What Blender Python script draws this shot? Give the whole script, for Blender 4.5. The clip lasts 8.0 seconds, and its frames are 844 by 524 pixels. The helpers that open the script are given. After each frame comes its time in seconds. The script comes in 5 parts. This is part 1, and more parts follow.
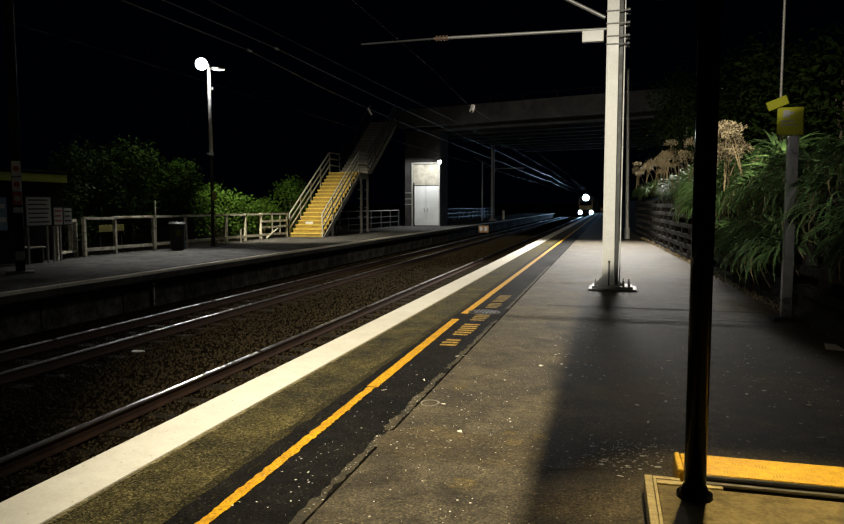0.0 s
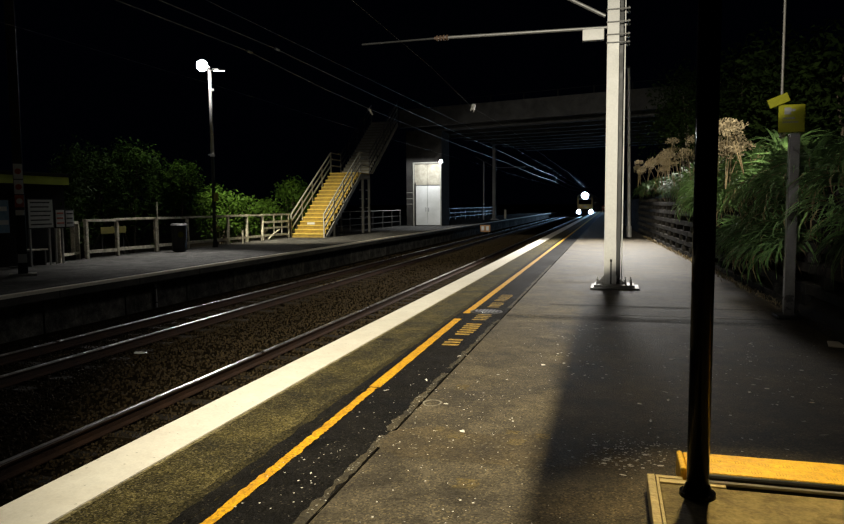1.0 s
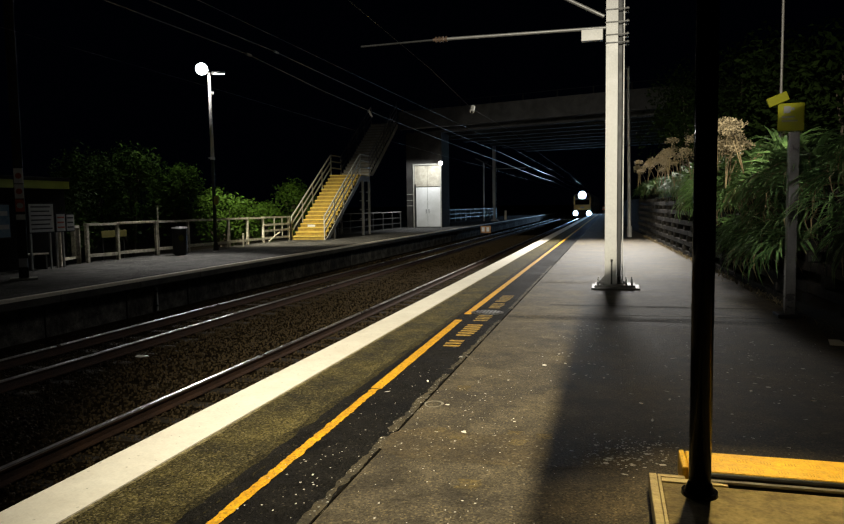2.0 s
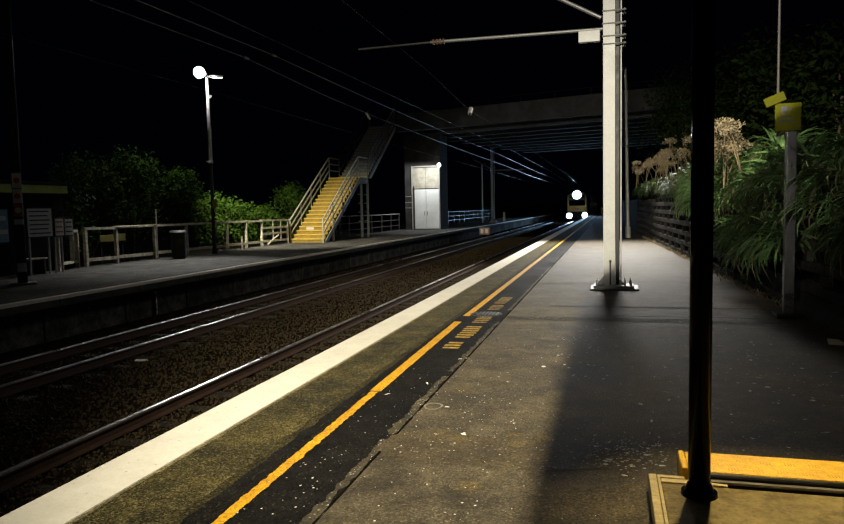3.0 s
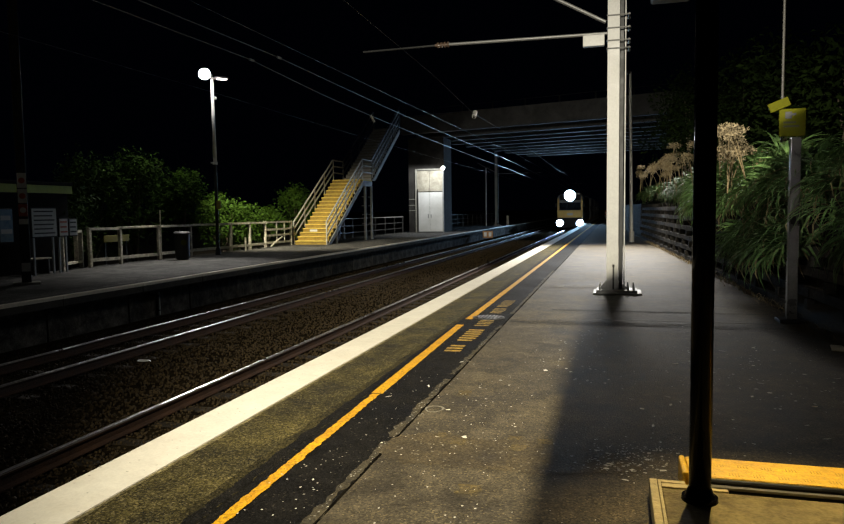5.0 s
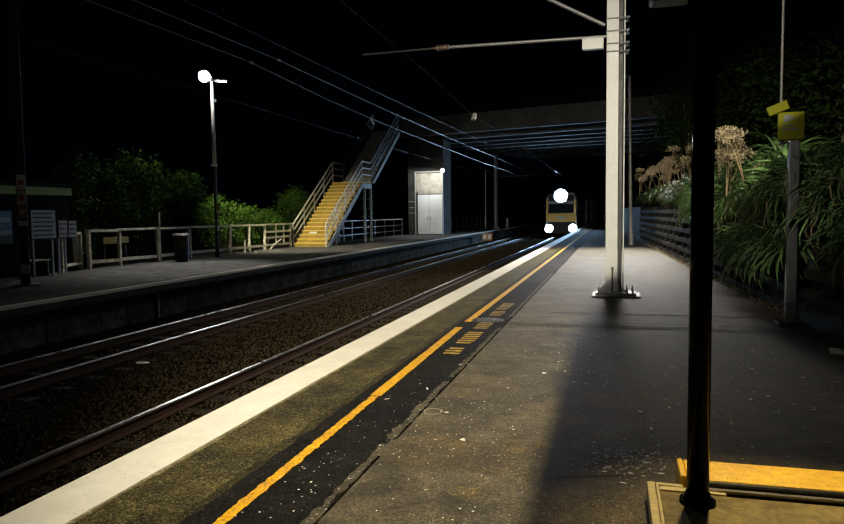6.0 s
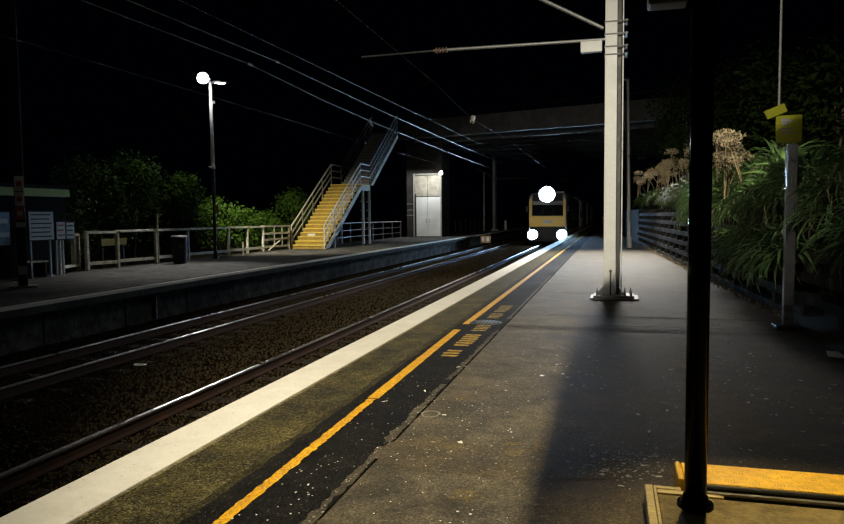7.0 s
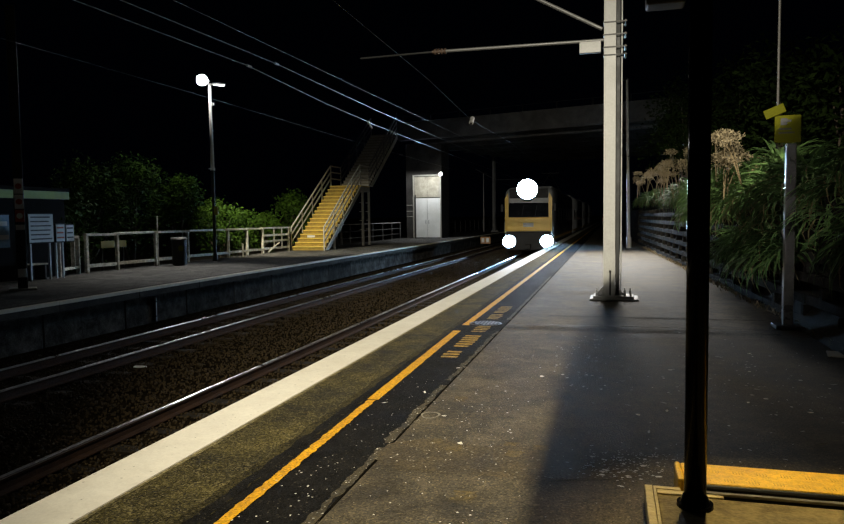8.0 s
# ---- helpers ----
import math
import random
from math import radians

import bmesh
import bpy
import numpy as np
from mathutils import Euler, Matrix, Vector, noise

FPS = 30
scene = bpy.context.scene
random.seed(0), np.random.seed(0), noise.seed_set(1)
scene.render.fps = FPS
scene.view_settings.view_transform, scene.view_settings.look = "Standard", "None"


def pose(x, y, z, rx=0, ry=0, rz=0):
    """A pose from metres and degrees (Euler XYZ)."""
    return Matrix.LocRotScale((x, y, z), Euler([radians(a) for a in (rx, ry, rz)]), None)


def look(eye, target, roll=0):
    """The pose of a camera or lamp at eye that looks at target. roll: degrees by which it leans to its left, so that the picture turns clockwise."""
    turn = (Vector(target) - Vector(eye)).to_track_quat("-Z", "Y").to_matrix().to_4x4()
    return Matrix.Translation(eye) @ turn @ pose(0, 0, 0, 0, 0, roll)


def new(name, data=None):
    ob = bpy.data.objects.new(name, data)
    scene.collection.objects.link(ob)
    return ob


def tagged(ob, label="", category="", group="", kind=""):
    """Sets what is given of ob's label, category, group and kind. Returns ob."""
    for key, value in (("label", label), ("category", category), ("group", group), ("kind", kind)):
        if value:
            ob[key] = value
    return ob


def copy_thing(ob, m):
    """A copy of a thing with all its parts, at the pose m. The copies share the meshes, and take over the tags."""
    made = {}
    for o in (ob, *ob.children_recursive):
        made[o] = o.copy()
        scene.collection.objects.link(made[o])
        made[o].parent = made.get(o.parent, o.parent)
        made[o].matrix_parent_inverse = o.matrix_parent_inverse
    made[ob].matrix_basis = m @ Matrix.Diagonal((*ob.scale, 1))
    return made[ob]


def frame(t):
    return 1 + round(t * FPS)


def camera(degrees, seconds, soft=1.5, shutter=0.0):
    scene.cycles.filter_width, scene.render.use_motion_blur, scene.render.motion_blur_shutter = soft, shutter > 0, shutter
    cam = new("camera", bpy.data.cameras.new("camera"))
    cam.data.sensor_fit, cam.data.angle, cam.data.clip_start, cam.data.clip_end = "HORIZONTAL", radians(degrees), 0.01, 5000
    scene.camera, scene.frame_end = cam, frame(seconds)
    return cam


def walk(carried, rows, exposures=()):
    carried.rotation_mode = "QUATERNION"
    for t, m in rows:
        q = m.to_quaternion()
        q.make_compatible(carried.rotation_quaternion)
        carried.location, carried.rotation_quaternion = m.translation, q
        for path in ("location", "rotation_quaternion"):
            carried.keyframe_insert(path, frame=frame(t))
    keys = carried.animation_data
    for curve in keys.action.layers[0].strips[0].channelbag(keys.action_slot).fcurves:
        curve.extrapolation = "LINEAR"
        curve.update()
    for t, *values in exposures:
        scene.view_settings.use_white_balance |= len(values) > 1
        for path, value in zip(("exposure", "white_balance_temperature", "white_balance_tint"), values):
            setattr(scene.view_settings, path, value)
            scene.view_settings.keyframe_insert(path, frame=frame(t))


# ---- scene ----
cam = camera(62.2, 8.0, soft=1.3)
walk(cam, [
    (0.0, look((0.000, 0.000, 1.550), (-2.570, 9.630, 0.741), 0.00)),
    (0.5, look((-0.002, 0.002, 1.553), (-2.584, 9.629, 0.744), -0.01)),
    (1.0, look((0.004, 0.001, 1.553), (-2.593, 9.624, 0.740), -0.39)),
    (1.5, look((0.005, 0.000, 1.548), (-2.603, 9.620, 0.748), -0.58)),
    (3.0, look((0.011, -0.004, 1.552), (-2.582, 9.624, 0.790), -1.19)),
    (3.5, look((0.012, -0.004, 1.552), (-2.596, 9.621, 0.808), -0.73)),
    (4.0, look((0.015, -0.005, 1.549), (-2.603, 9.618, 0.812), -0.83)),
    (4.5, look((0.016, -0.006, 1.550), (-2.618, 9.613, 0.818), -0.80)),
    (6.0, look((0.026, -0.009, 1.552), (-2.605, 9.614, 0.866), -0.66)),
    (6.5, look((0.026, -0.007, 1.553), (-2.590, 9.622, 0.883), -0.56)),
    (7.0, look((0.028, -0.005, 1.552), (-2.581, 9.626, 0.898), -0.54)),
    (7.5, look((0.032, -0.008, 1.551), (-2.577, 9.625, 0.907), -0.70)),
    (8.0, look((0.033, -0.005, 1.551), (-2.575, 9.628, 0.914), -0.73))],
    exposures=((0.0, 0.0), (4.5, 0.0), (6.0, -0.15), (7.0, -0.3), (8.0, -0.42)))

# ---- night sky and the station's lamps ----
world = bpy.data.worlds.new("night")
scene.world = world
world.use_nodes = True
world.node_tree.nodes["Background"].inputs[0].default_value = (0.02, 0.04, 0.12, 1)
world.node_tree.nodes["Background"].inputs[1].default_value = 0.006


def lamp(name, kind, m, watts, colour, size=0.1, cone=120, blend=0.4):
    data = bpy.data.lights.new(name, kind)
    data.energy, data.color = watts, colour
    if kind == "AREA":
        data.size = size
    else:
        data.shadow_soft_size = size
    if kind == "SPOT":
        data.spot_size, data.spot_blend = radians(cone), blend
    ob = new(name, data)
    ob.matrix_world = m
    return ob


WARM, COOL = (1.0, 0.915, 0.70), (1.0, 0.97, 0.92)
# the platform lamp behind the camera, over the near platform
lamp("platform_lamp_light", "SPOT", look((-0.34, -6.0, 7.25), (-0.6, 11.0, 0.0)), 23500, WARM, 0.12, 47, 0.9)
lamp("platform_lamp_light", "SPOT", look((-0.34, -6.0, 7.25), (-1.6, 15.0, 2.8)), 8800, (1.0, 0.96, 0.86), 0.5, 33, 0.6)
# the next platform lamp, on the thin post beyond the mast
lamp("platform_lamp_light", "SPOT", look((0.35, 34.0, 7.68), (-0.4, 25.6, 0.0)), 21000, (1.0, 0.96, 0.9), 1.5, 66, 1.0)
# twin heads of the lamp post on the far platform
lamp("street_lamp_light", "SPOT", look((-14.22, 22.72, 6.42), (-13.0, 19.0, 0)), 2300, COOL, 0.1, 60, 0.9)
lamp("street_lamp_light", "SPOT", look((-14.35, 24.30, 6.62), (-14.3, 30.6, 0.4)), 5600, (1, 0.92, 0.70), 0.12, 76, 0.9)
lamp("street_lamp_light", "SPOT", look((-14.25, 23.0, 6.45), (-4.2, 6.8, -0.7)), 1600, COOL, 0.2, 36, 0.8)
# added lamp, no post built: weak fill over the far shelter and its signs
lamp("street_lamp_light", "SPOT", look((-14.4, 2.5, 6.62), (-13.5, 6.0, 0)), 25, COOL, 0.12, 160, 0.5)
# wall lamp by the white door under the bridge
lamp("wall_lamp_light", "SPOT", look((-12.6, 48.2, 4.75), (-13.2, 49.6, 0)), 600, (0.95, 0.98, 1.0), 0.06, 160, 0.3)
# light fitting under the shelter's eave
lamp("shelter_lamp_light", "SPOT", look((0.62, 4.6, 2.88), (1.0, 3.3, 0)), 540, (1.0, 0.80, 0.42), 0.05, 58, 1.0)
lamp("shelter_lamp_light", "SPOT", look((0.36, 4.86, 2.86), (-0.1, 7.0, 0)), 42, (1.0, 0.82, 0.52), 0.08, 100, 1.0)
# added spot under the same eave, only to brighten the plants on the bank
lamp("shelter_lamp_light", "SPOT", look((0.36, 4.92, 2.86), (2.3, 12.5, 1.15)), 570, (1.0, 0.96, 0.9), 0.1, 34, 0.9)


# ---- materials ----
def mat(name, a, b=None, scale=3.0, rough=0.7, bump=0.15, metal=0.0, fine=60.0, speck=0.0, speck_col=(0.5, 0.48, 0.42), spec=0.5, per=0.0, coords="Object", cells=110.0, grain=0.5, vary=0.12, stain=0.0):
    """Two tones by broad stains and fine grain, fine relief, and light specks where given."""
    m = bpy.data.materials.new(name)
    m.use_nodes = True
    nt = m.node_tree
    n, link = nt.nodes, nt.links.new
    bs = n["Principled BSDF"]
    bs.inputs["Metallic"].default_value = metal
    bs.inputs["Specular IOR Level"].default_value = spec
    b = b or tuple(c * 0.6 for c in a)
    tc = n.new("ShaderNodeTexCoord")
    big, small = n.new("ShaderNodeTexNoise"), n.new("ShaderNodeTexNoise")
    big.inputs["Scale"].default_value, big.inputs["Detail"].default_value, big.inputs["Roughness"].default_value = scale, 5, 0.6
    small.inputs["Scale"].default_value, small.inputs["Detail"].default_value = fine, 3
    for t in (big, small):
        link(tc.outputs[coords], t.inputs["Vector"])
    add = n.new("ShaderNodeMath")
    add.operation = "MULTIPLY_ADD"
    link(small.outputs["Fac"], add.inputs[0])
    add.inputs[1].default_value = 0.45
    link(big.outputs["Fac"], add.inputs[2])
    ramp = n.new("ShaderNodeValToRGB")
    ramp.color_ramp.elements[0].position, ramp.color_ramp.elements[1].position = 0.52, 0.92
    ramp.color_ramp.elements[0].color, ramp.color_ramp.elements[1].color = (*b, 1), (*a, 1)
    link(add.outputs[0], ramp.inputs[0])
    col = ramp.outputs[0]
    if per:
        info, hsv, mr = n.new("ShaderNodeObjectInfo"), n.new("ShaderNodeHueSaturation"), n.new("ShaderNodeMapRange")
        mr.inputs[3].default_value, mr.inputs[4].default_value = 1 - per, 1 + per
        link(info.outputs["Random"], mr.inputs[0])
        link(mr.outputs[0], hsv.inputs["Value"])
        link(col, hsv.inputs["Color"])
        col = hsv.outputs[0]
    if speck:
        vor, sep = n.new("ShaderNodeTexVoronoi"), n.new("ShaderNodeSeparateColor")
        vor.inputs["Scale"].default_value = cells
        link(tc.outputs[coords], vor.inputs["Vector"])
        link(vor.outputs["Color"], sep.inputs[0])
        mr, hsv = n.new("ShaderNodeMapRange"), n.new("ShaderNodeHueSaturation")
        mr.inputs[3].default_value, mr.inputs[4].default_value = 1 - grain, 1 + grain
        link(sep.outputs[1], mr.inputs[0])
        link(mr.outputs[0], hsv.inputs["Value"])
        link(col, hsv.inputs["Color"])
        less, mix, fade = n.new("ShaderNodeMath"), n.new("ShaderNodeMixRGB"), n.new("ShaderNodeMath")
        less.operation, fade.operation = "GREATER_THAN", "MULTIPLY"
        less.inputs[1].default_value = 1 - speck
        link(sep.outputs[0], less.inputs[0])
        link(less.outputs[0], fade.inputs[0])
        link(big.outputs["Fac"], fade.inputs[1])
        mix.inputs[2].default_value = (*speck_col, 1)
        link(fade.outputs[0], mix.inputs[0])
        link(hsv.outputs[0], mix.inputs[1])
        col = mix.outputs[0]
    if stain:
        blot, mr, hsv = n.new("ShaderNodeTexNoise"), n.new("ShaderNodeMapRange"), n.new("ShaderNodeHueSaturation")
        blot.inputs["Scale"].default_value, blot.inputs["Detail"].default_value = scale * 2.7, 9
        blot.inputs["Roughness"].default_value, blot.inputs["Distortion"].default_value = 0.72, 0.6
        link(tc.outputs[coords], blot.inputs["Vector"])
        mr.inputs[1].default_value, mr.inputs[2].default_value = 0.36, 0.64
        mr.inputs[3].default_value, mr.inputs[4].default_value = 1 - stain, 1 + stain * 0.6
        link(blot.outputs["Fac"], mr.inputs[0])
        link(mr.outputs[0], hsv.inputs["Value"])
        link(col, hsv.inputs["Color"])
        col = hsv.outputs[0]
    link(col, bs.inputs["Base Color"])
    mr2 = n.new("ShaderNodeMapRange")
    mr2.inputs[1].default_value, mr2.inputs[2].default_value = 0.3, 0.7
    mr2.inputs[3].default_value, mr2.inputs[4].default_value = max(rough - vary, 0.03), min(rough + vary, 1)
    link(big.outputs["Fac"], mr2.inputs[0])
    link(mr2.outputs[0], bs.inputs["Roughness"])
    if bump:
        bp = n.new("ShaderNodeBump")
        bp.inputs["Strength"].default_value, bp.inputs["Distance"].default_value = bump, 0.02
        link(small.outputs["Fac"], bp.inputs["Height"])
        link(bp.outputs[0], bs.inputs["Normal"])
    return m


def glow(name, colour, strength):
    m = bpy.data.materials.new(name)
    m.use_nodes = True
    bs = m.node_tree.nodes["Principled BSDF"]
    bs.inputs["Base Color"].default_value = (*colour, 1)
    bs.inputs["Emission Color"].default_value = (*colour, 1)
    bs.inputs["Emission Strength"].default_value = strength
    return m


ASPHALT = mat("asphalt", (0.118, 0.094, 0.054), (0.044, 0.036, 0.024), 1.3, 0.72, 0.4, fine=70, speck=0.06, speck_col=(0.26, 0.2, 0.1), cells=95, grain=0.42, spec=0.13, vary=0.03, stain=0.4)
ASPHALT_DARK = mat("dark_asphalt", (0.016, 0.014, 0.011), (0.005, 0.0045, 0.004), 1.6, 0.78, 0.5, fine=95, speck=0.02, speck_col=(0.12, 0.1, 0.07), cells=110, grain=0.6, spec=0.05, stain=0.4)
ASPHALT_FAR = mat("grey_asphalt", (0.13, 0.126, 0.118), (0.05, 0.048, 0.044), 0.7, 0.8, 0.4, fine=70, speck=0.06, speck_col=(0.3, 0.29, 0.25), cells=45, spec=0.12, stain=0.5)
AGGREGATE = mat("exposed_aggregate", (0.105, 0.084, 0.026), (0.014, 0.012, 0.005), 1.9, 0.85, 0.8, fine=75, speck=0.16, speck_col=(0.27, 0.22, 0.1), cells=95, grain=0.75, spec=0.12, stain=0.35)
WHITE = mat("white_edge_paint", (0.87, 0.82, 0.7), (0.76, 0.7, 0.58), 2.2, 0.6, 0.12, fine=45, speck=0.004, speck_col=(0.2, 0.17, 0.1), cells=90, grain=0.03, spec=0.12, stain=0.06)
RIM = mat("worn_concrete_rim", (0.30, 0.25, 0.12), (0.07, 0.058, 0.028), 9, 0.9, 0.7, fine=70, speck=0.15, speck_col=(0.04, 0.035, 0.02), cells=70, spec=0.12)
YELLOW = mat("yellow_line_paint", (0.80, 0.42, 0.012), (0.52, 0.25, 0.008), 6, 0.65, 0.4, fine=80, speck=0.10, speck_col=(0.06, 0.045, 0.02), cells=75, grain=0.25, spec=0.12)
YELLOW_WORN = mat("worn_yellow_paint", (0.50, 0.31, 0.05), (0.10, 0.085, 0.05), 14, 0.75, 0.5, fine=60, speck=0.35, speck_col=(0.05, 0.045, 0.03), cells=70, spec=0.12)
CONCRETE = mat("weathered_concrete", (0.24, 0.225, 0.19), (0.09, 0.083, 0.07), 1.1, 0.88, 0.4, fine=40, per=0.18, spec=0.12)
CONCRETE_BRIDGE = mat("bridge_concrete", (0.16, 0.156, 0.15), (0.085, 0.083, 0.08), 0.4, 0.85, 0.25, fine=20, spec=0.12, stain=0.3)
GRIMY = mat("grimy_platform_wall", (0.06, 0.055, 0.047), (0.010, 0.009, 0.008), 1.4, 0.9, 0.5, fine=30, per=0.3, spec=0.03, stain=0.5)
SOIL = mat("dark_soil", (0.05, 0.042, 0.028), (0.022, 0.019, 0.012), 0.6, 0.95, 0.5, fine=30, spec=0.12)
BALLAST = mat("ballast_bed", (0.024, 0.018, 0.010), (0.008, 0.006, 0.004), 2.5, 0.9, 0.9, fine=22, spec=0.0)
RAIL_TOP = mat("polished_rail", (0.82, 0.8, 0.76), (0.66, 0.64, 0.6), 0.3, 0.3, 0.0, metal=1.0, vary=0.05)
RUST = mat("rusty_rail_side", (0.06, 0.03, 0.016), (0.026, 0.014, 0.008), 5, 0.8, 0.4, spec=0.12)
GALV = mat("galvanised_steel", (0.55, 0.54, 0.52), (0.4, 0.39, 0.37), 5, 0.5, 0.12, metal=0.45, fine=30)
MAST = mat("pale_mast_paint", (0.36, 0.355, 0.335), (0.26, 0.255, 0.24), 3, 0.55, 0.1, fine=30)
GALV_DULL = mat("dull_galvanised_tube", (0.14, 0.138, 0.132), (0.08, 0.078, 0.074), 5, 0.5, 0.12, metal=0.3, fine=30)
DARK_STEEL = mat("dark_steel", (0.026, 0.026, 0.025), (0.014, 0.014, 0.013), 6, 0.5, 0.1, spec=0.2)
BLACK_GLOSS = mat("black_gloss_post_paint", (0.003, 0.003, 0.004), (0.002, 0.002, 0.003), 3, 0.12, 0.0, spec=0.03, vary=0.02)
FENCE = mat("flaking_white_fence_paint", (0.78, 0.74, 0.6), (0.30, 0.275, 0.2), 7, 0.8, 0.3, fine=28, per=0.15)
STAIR = mat("yellow_stair_paint", (0.82, 0.61, 0.12), (0.54, 0.39, 0.07), 3.5, 0.7, 0.2, fine=30, per=0.12)
STRINGER = mat("grey_steel_paint", (0.46, 0.44, 0.38), (0.26, 0.25, 0.21), 3, 0.6, 0.12)
RAILING = mat("railing_paint", (0.64, 0.63, 0.58), (0.38, 0.37, 0.33), 6, 0.5, 0.1)
WHITE_DOOR = mat("white_door_paint", (0.8, 0.8, 0.77), (0.6, 0.6, 0.55), 0.9, 0.5, 0.05)
WIRE = mat("copper_wire", (0.13, 0.12, 0.11), (0.08, 0.075, 0.07), 3, 0.42, 0, metal=0.6)
PORCELAIN = mat("pale_insulator", (0.74, 0.72, 0.68), (0.58, 0.56, 0.5), 8, 0.3, 0)
BROWN = mat("brown_insulator", (0.1, 0.065, 0.045), None, 8, 0.3, 0)
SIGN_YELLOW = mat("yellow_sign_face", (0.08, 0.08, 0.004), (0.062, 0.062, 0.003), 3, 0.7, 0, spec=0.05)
SIGN_WHITE = mat("white_sign_face", (0.75, 0.75, 0.72), (0.62, 0.62, 0.58), 6, 0.5, 0)
SIGN_BLACK = mat("black_sign_print", (0.02, 0.02, 0.02), None, 6, 0.5, 0)
SIGN_RED = mat("red_sign_print", (0.6, 0.12, 0.06), None, 6, 0.5, 0)
SIGN_BLUE = mat("blue_poster_print", (0.12, 0.26, 0.42), (0.3, 0.42, 0.5), 6, 0.5, 0)
SIGN_GREEN = mat("lime_fascia_paint", (0.42, 0.52, 0.06), (0.3, 0.38, 0.04), 3, 0.5, 0)
DARK_WALL = mat("dark_shelter_wall", (0.016, 0.016, 0.016), (0.009, 0.009, 0.009), 2, 0.8, 0.1, spec=0.05)
TREAD_BOARD = mat("yellow_tactile_board", (0.86, 0.52, 0.022), (0.62, 0.34, 0.012), 5, 0.6, 0.3, fine=50, speck=0.03, speck_col=(0.3, 0.18, 0.04), cells=150, grain=0.1, stain=0.18)
SLAB = mat("brown_shelter_slab", (0.27, 0.21, 0.09), (0.13, 0.10, 0.045), 2.6, 0.8, 0.3, fine=55, spec=0.12, stain=0.4)
KERB = mat("pale_wood_edging", (0.52, 0.42, 0.2), (0.3, 0.24, 0.11), 9, 0.75, 0.4, fine=35)
LEAF_G = mat("strap_leaf", (0.14, 0.235, 0.075), (0.03, 0.068, 0.02), 4, 0.6, 0.1, per=0.3, spec=0.15)
LEAF_DRY = mat("dry_leaf", (0.26, 0.2, 0.1), (0.14, 0.1, 0.05), 5, 0.8, 0.1, per=0.2)
FLOWER_DRY = mat("dry_flower_head", (0.31, 0.25, 0.145), (0.15, 0.115, 0.065), 12, 0.85, 0.2, per=0.2)
LEAF_BUSH = mat("bush_leaf", (0.06, 0.125, 0.01), (0.011, 0.03, 0.003), 1.5, 0.7, 0.1, spec=0.15)
# near-black leaves: the darkness of the unlit bank put into the colour
LEAF_SHADED = mat("tree_leaf_with_shade", (0.014, 0.024, 0.006), (0.005, 0.009, 0.003), 1.5, 0.9, 0.1, spec=0.0)
BARK = mat("bark", (0.11, 0.085, 0.06), (0.05, 0.04, 0.03), 8, 0.9, 0.5)
TRAIN_YELLOW = mat("train_front_yellow", (0.85, 0.56, 0.12), (0.78, 0.5, 0.09), 2, 0.35, 0)
TRAIN_GREY = mat("train_body_grey", (0.42, 0.43, 0.44), (0.33, 0.34, 0.35), 2, 0.38, 0, metal=0.2)
TRAIN_DARK = mat("train_underframe", (0.03, 0.03, 0.032), None, 3, 0.7, 0.2)
GLASS_DARK = mat("dark_window_glass", (0.012, 0.014, 0.018), None, 2, 0.08, 0)
# strong blue tint stands in for the blue lens glare round the headlights
HEADLIGHT = glow("headlight_glow", (0.42, 0.68, 1.0), 480)
HEADLIGHT_TOP = glow("high_beam_glow", (0.42, 0.68, 1.0), 480)
LAMP_GLOW = glow("lamp_lens_glow", (1.0, 0.98, 0.94), 160)
LAMP_GLOW_SIDE = glow("lamp_lens_dim_glow", (1.0, 0.98, 0.94), 12)
SEAM = mat("worn_seam_asphalt", (0.085, 0.069, 0.042), (0.022, 0.018, 0.012), 3.5, 0.8, 0.5, fine=70, speck=0.08, speck_col=(0.3, 0.26, 0.18), cells=80, grain=0.5, spec=0.1, stain=0.5)


# ---- shape helpers ----
def box(bm, x0, x1, y0, y1, z0, z1, bevel=0.0, m=None):
    r = bmesh.ops.create_cube(bm, size=1)
    vs = r["verts"]
    for v in vs:
        v.co = Vector(((x0 + x1) / 2 + v.co.x * (x1 - x0), (y0 + y1) / 2 + v.co.y * (y1 - y0), (z0 + z1) / 2 + v.co.z * (z1 - z0)))
        if m is not None:
            v.co = m @ v.co
    if bevel:
        es = {e for v in vs for e in v.link_edges}
        bmesh.ops.bevel(bm, geom=list(es), offset=bevel, segments=2, affect="EDGES", profile=0.5)
    return bm


def bar(bm, p, q, w, h=None, bevel=0.0):
    """A square bar from p to q, w across and h deep."""
    p, q = Vector(p), Vector(q)
    h = h or w
    m = Matrix.Translation((p + q) / 2) @ (q - p).to_track_quat("Z", "Y").to_matrix().to_4x4()
    d = (q - p).length / 2
    return box(bm, -w / 2, w / 2, -h / 2, h / 2, -d, d, bevel, m)


def rod(bm, p, q, r, r2=None, n=10):
    p, q = Vector(p), Vector(q)
    m = Matrix.Translation((p + q) / 2) @ (q - p).to_track_quat("Z", "Y").to_matrix().to_4x4()
    bmesh.ops.create_cone(bm, cap_ends=True, segments=n, radius1=r, radius2=r if r2 is None else r2, depth=(q - p).length, matrix=m)
    return bm


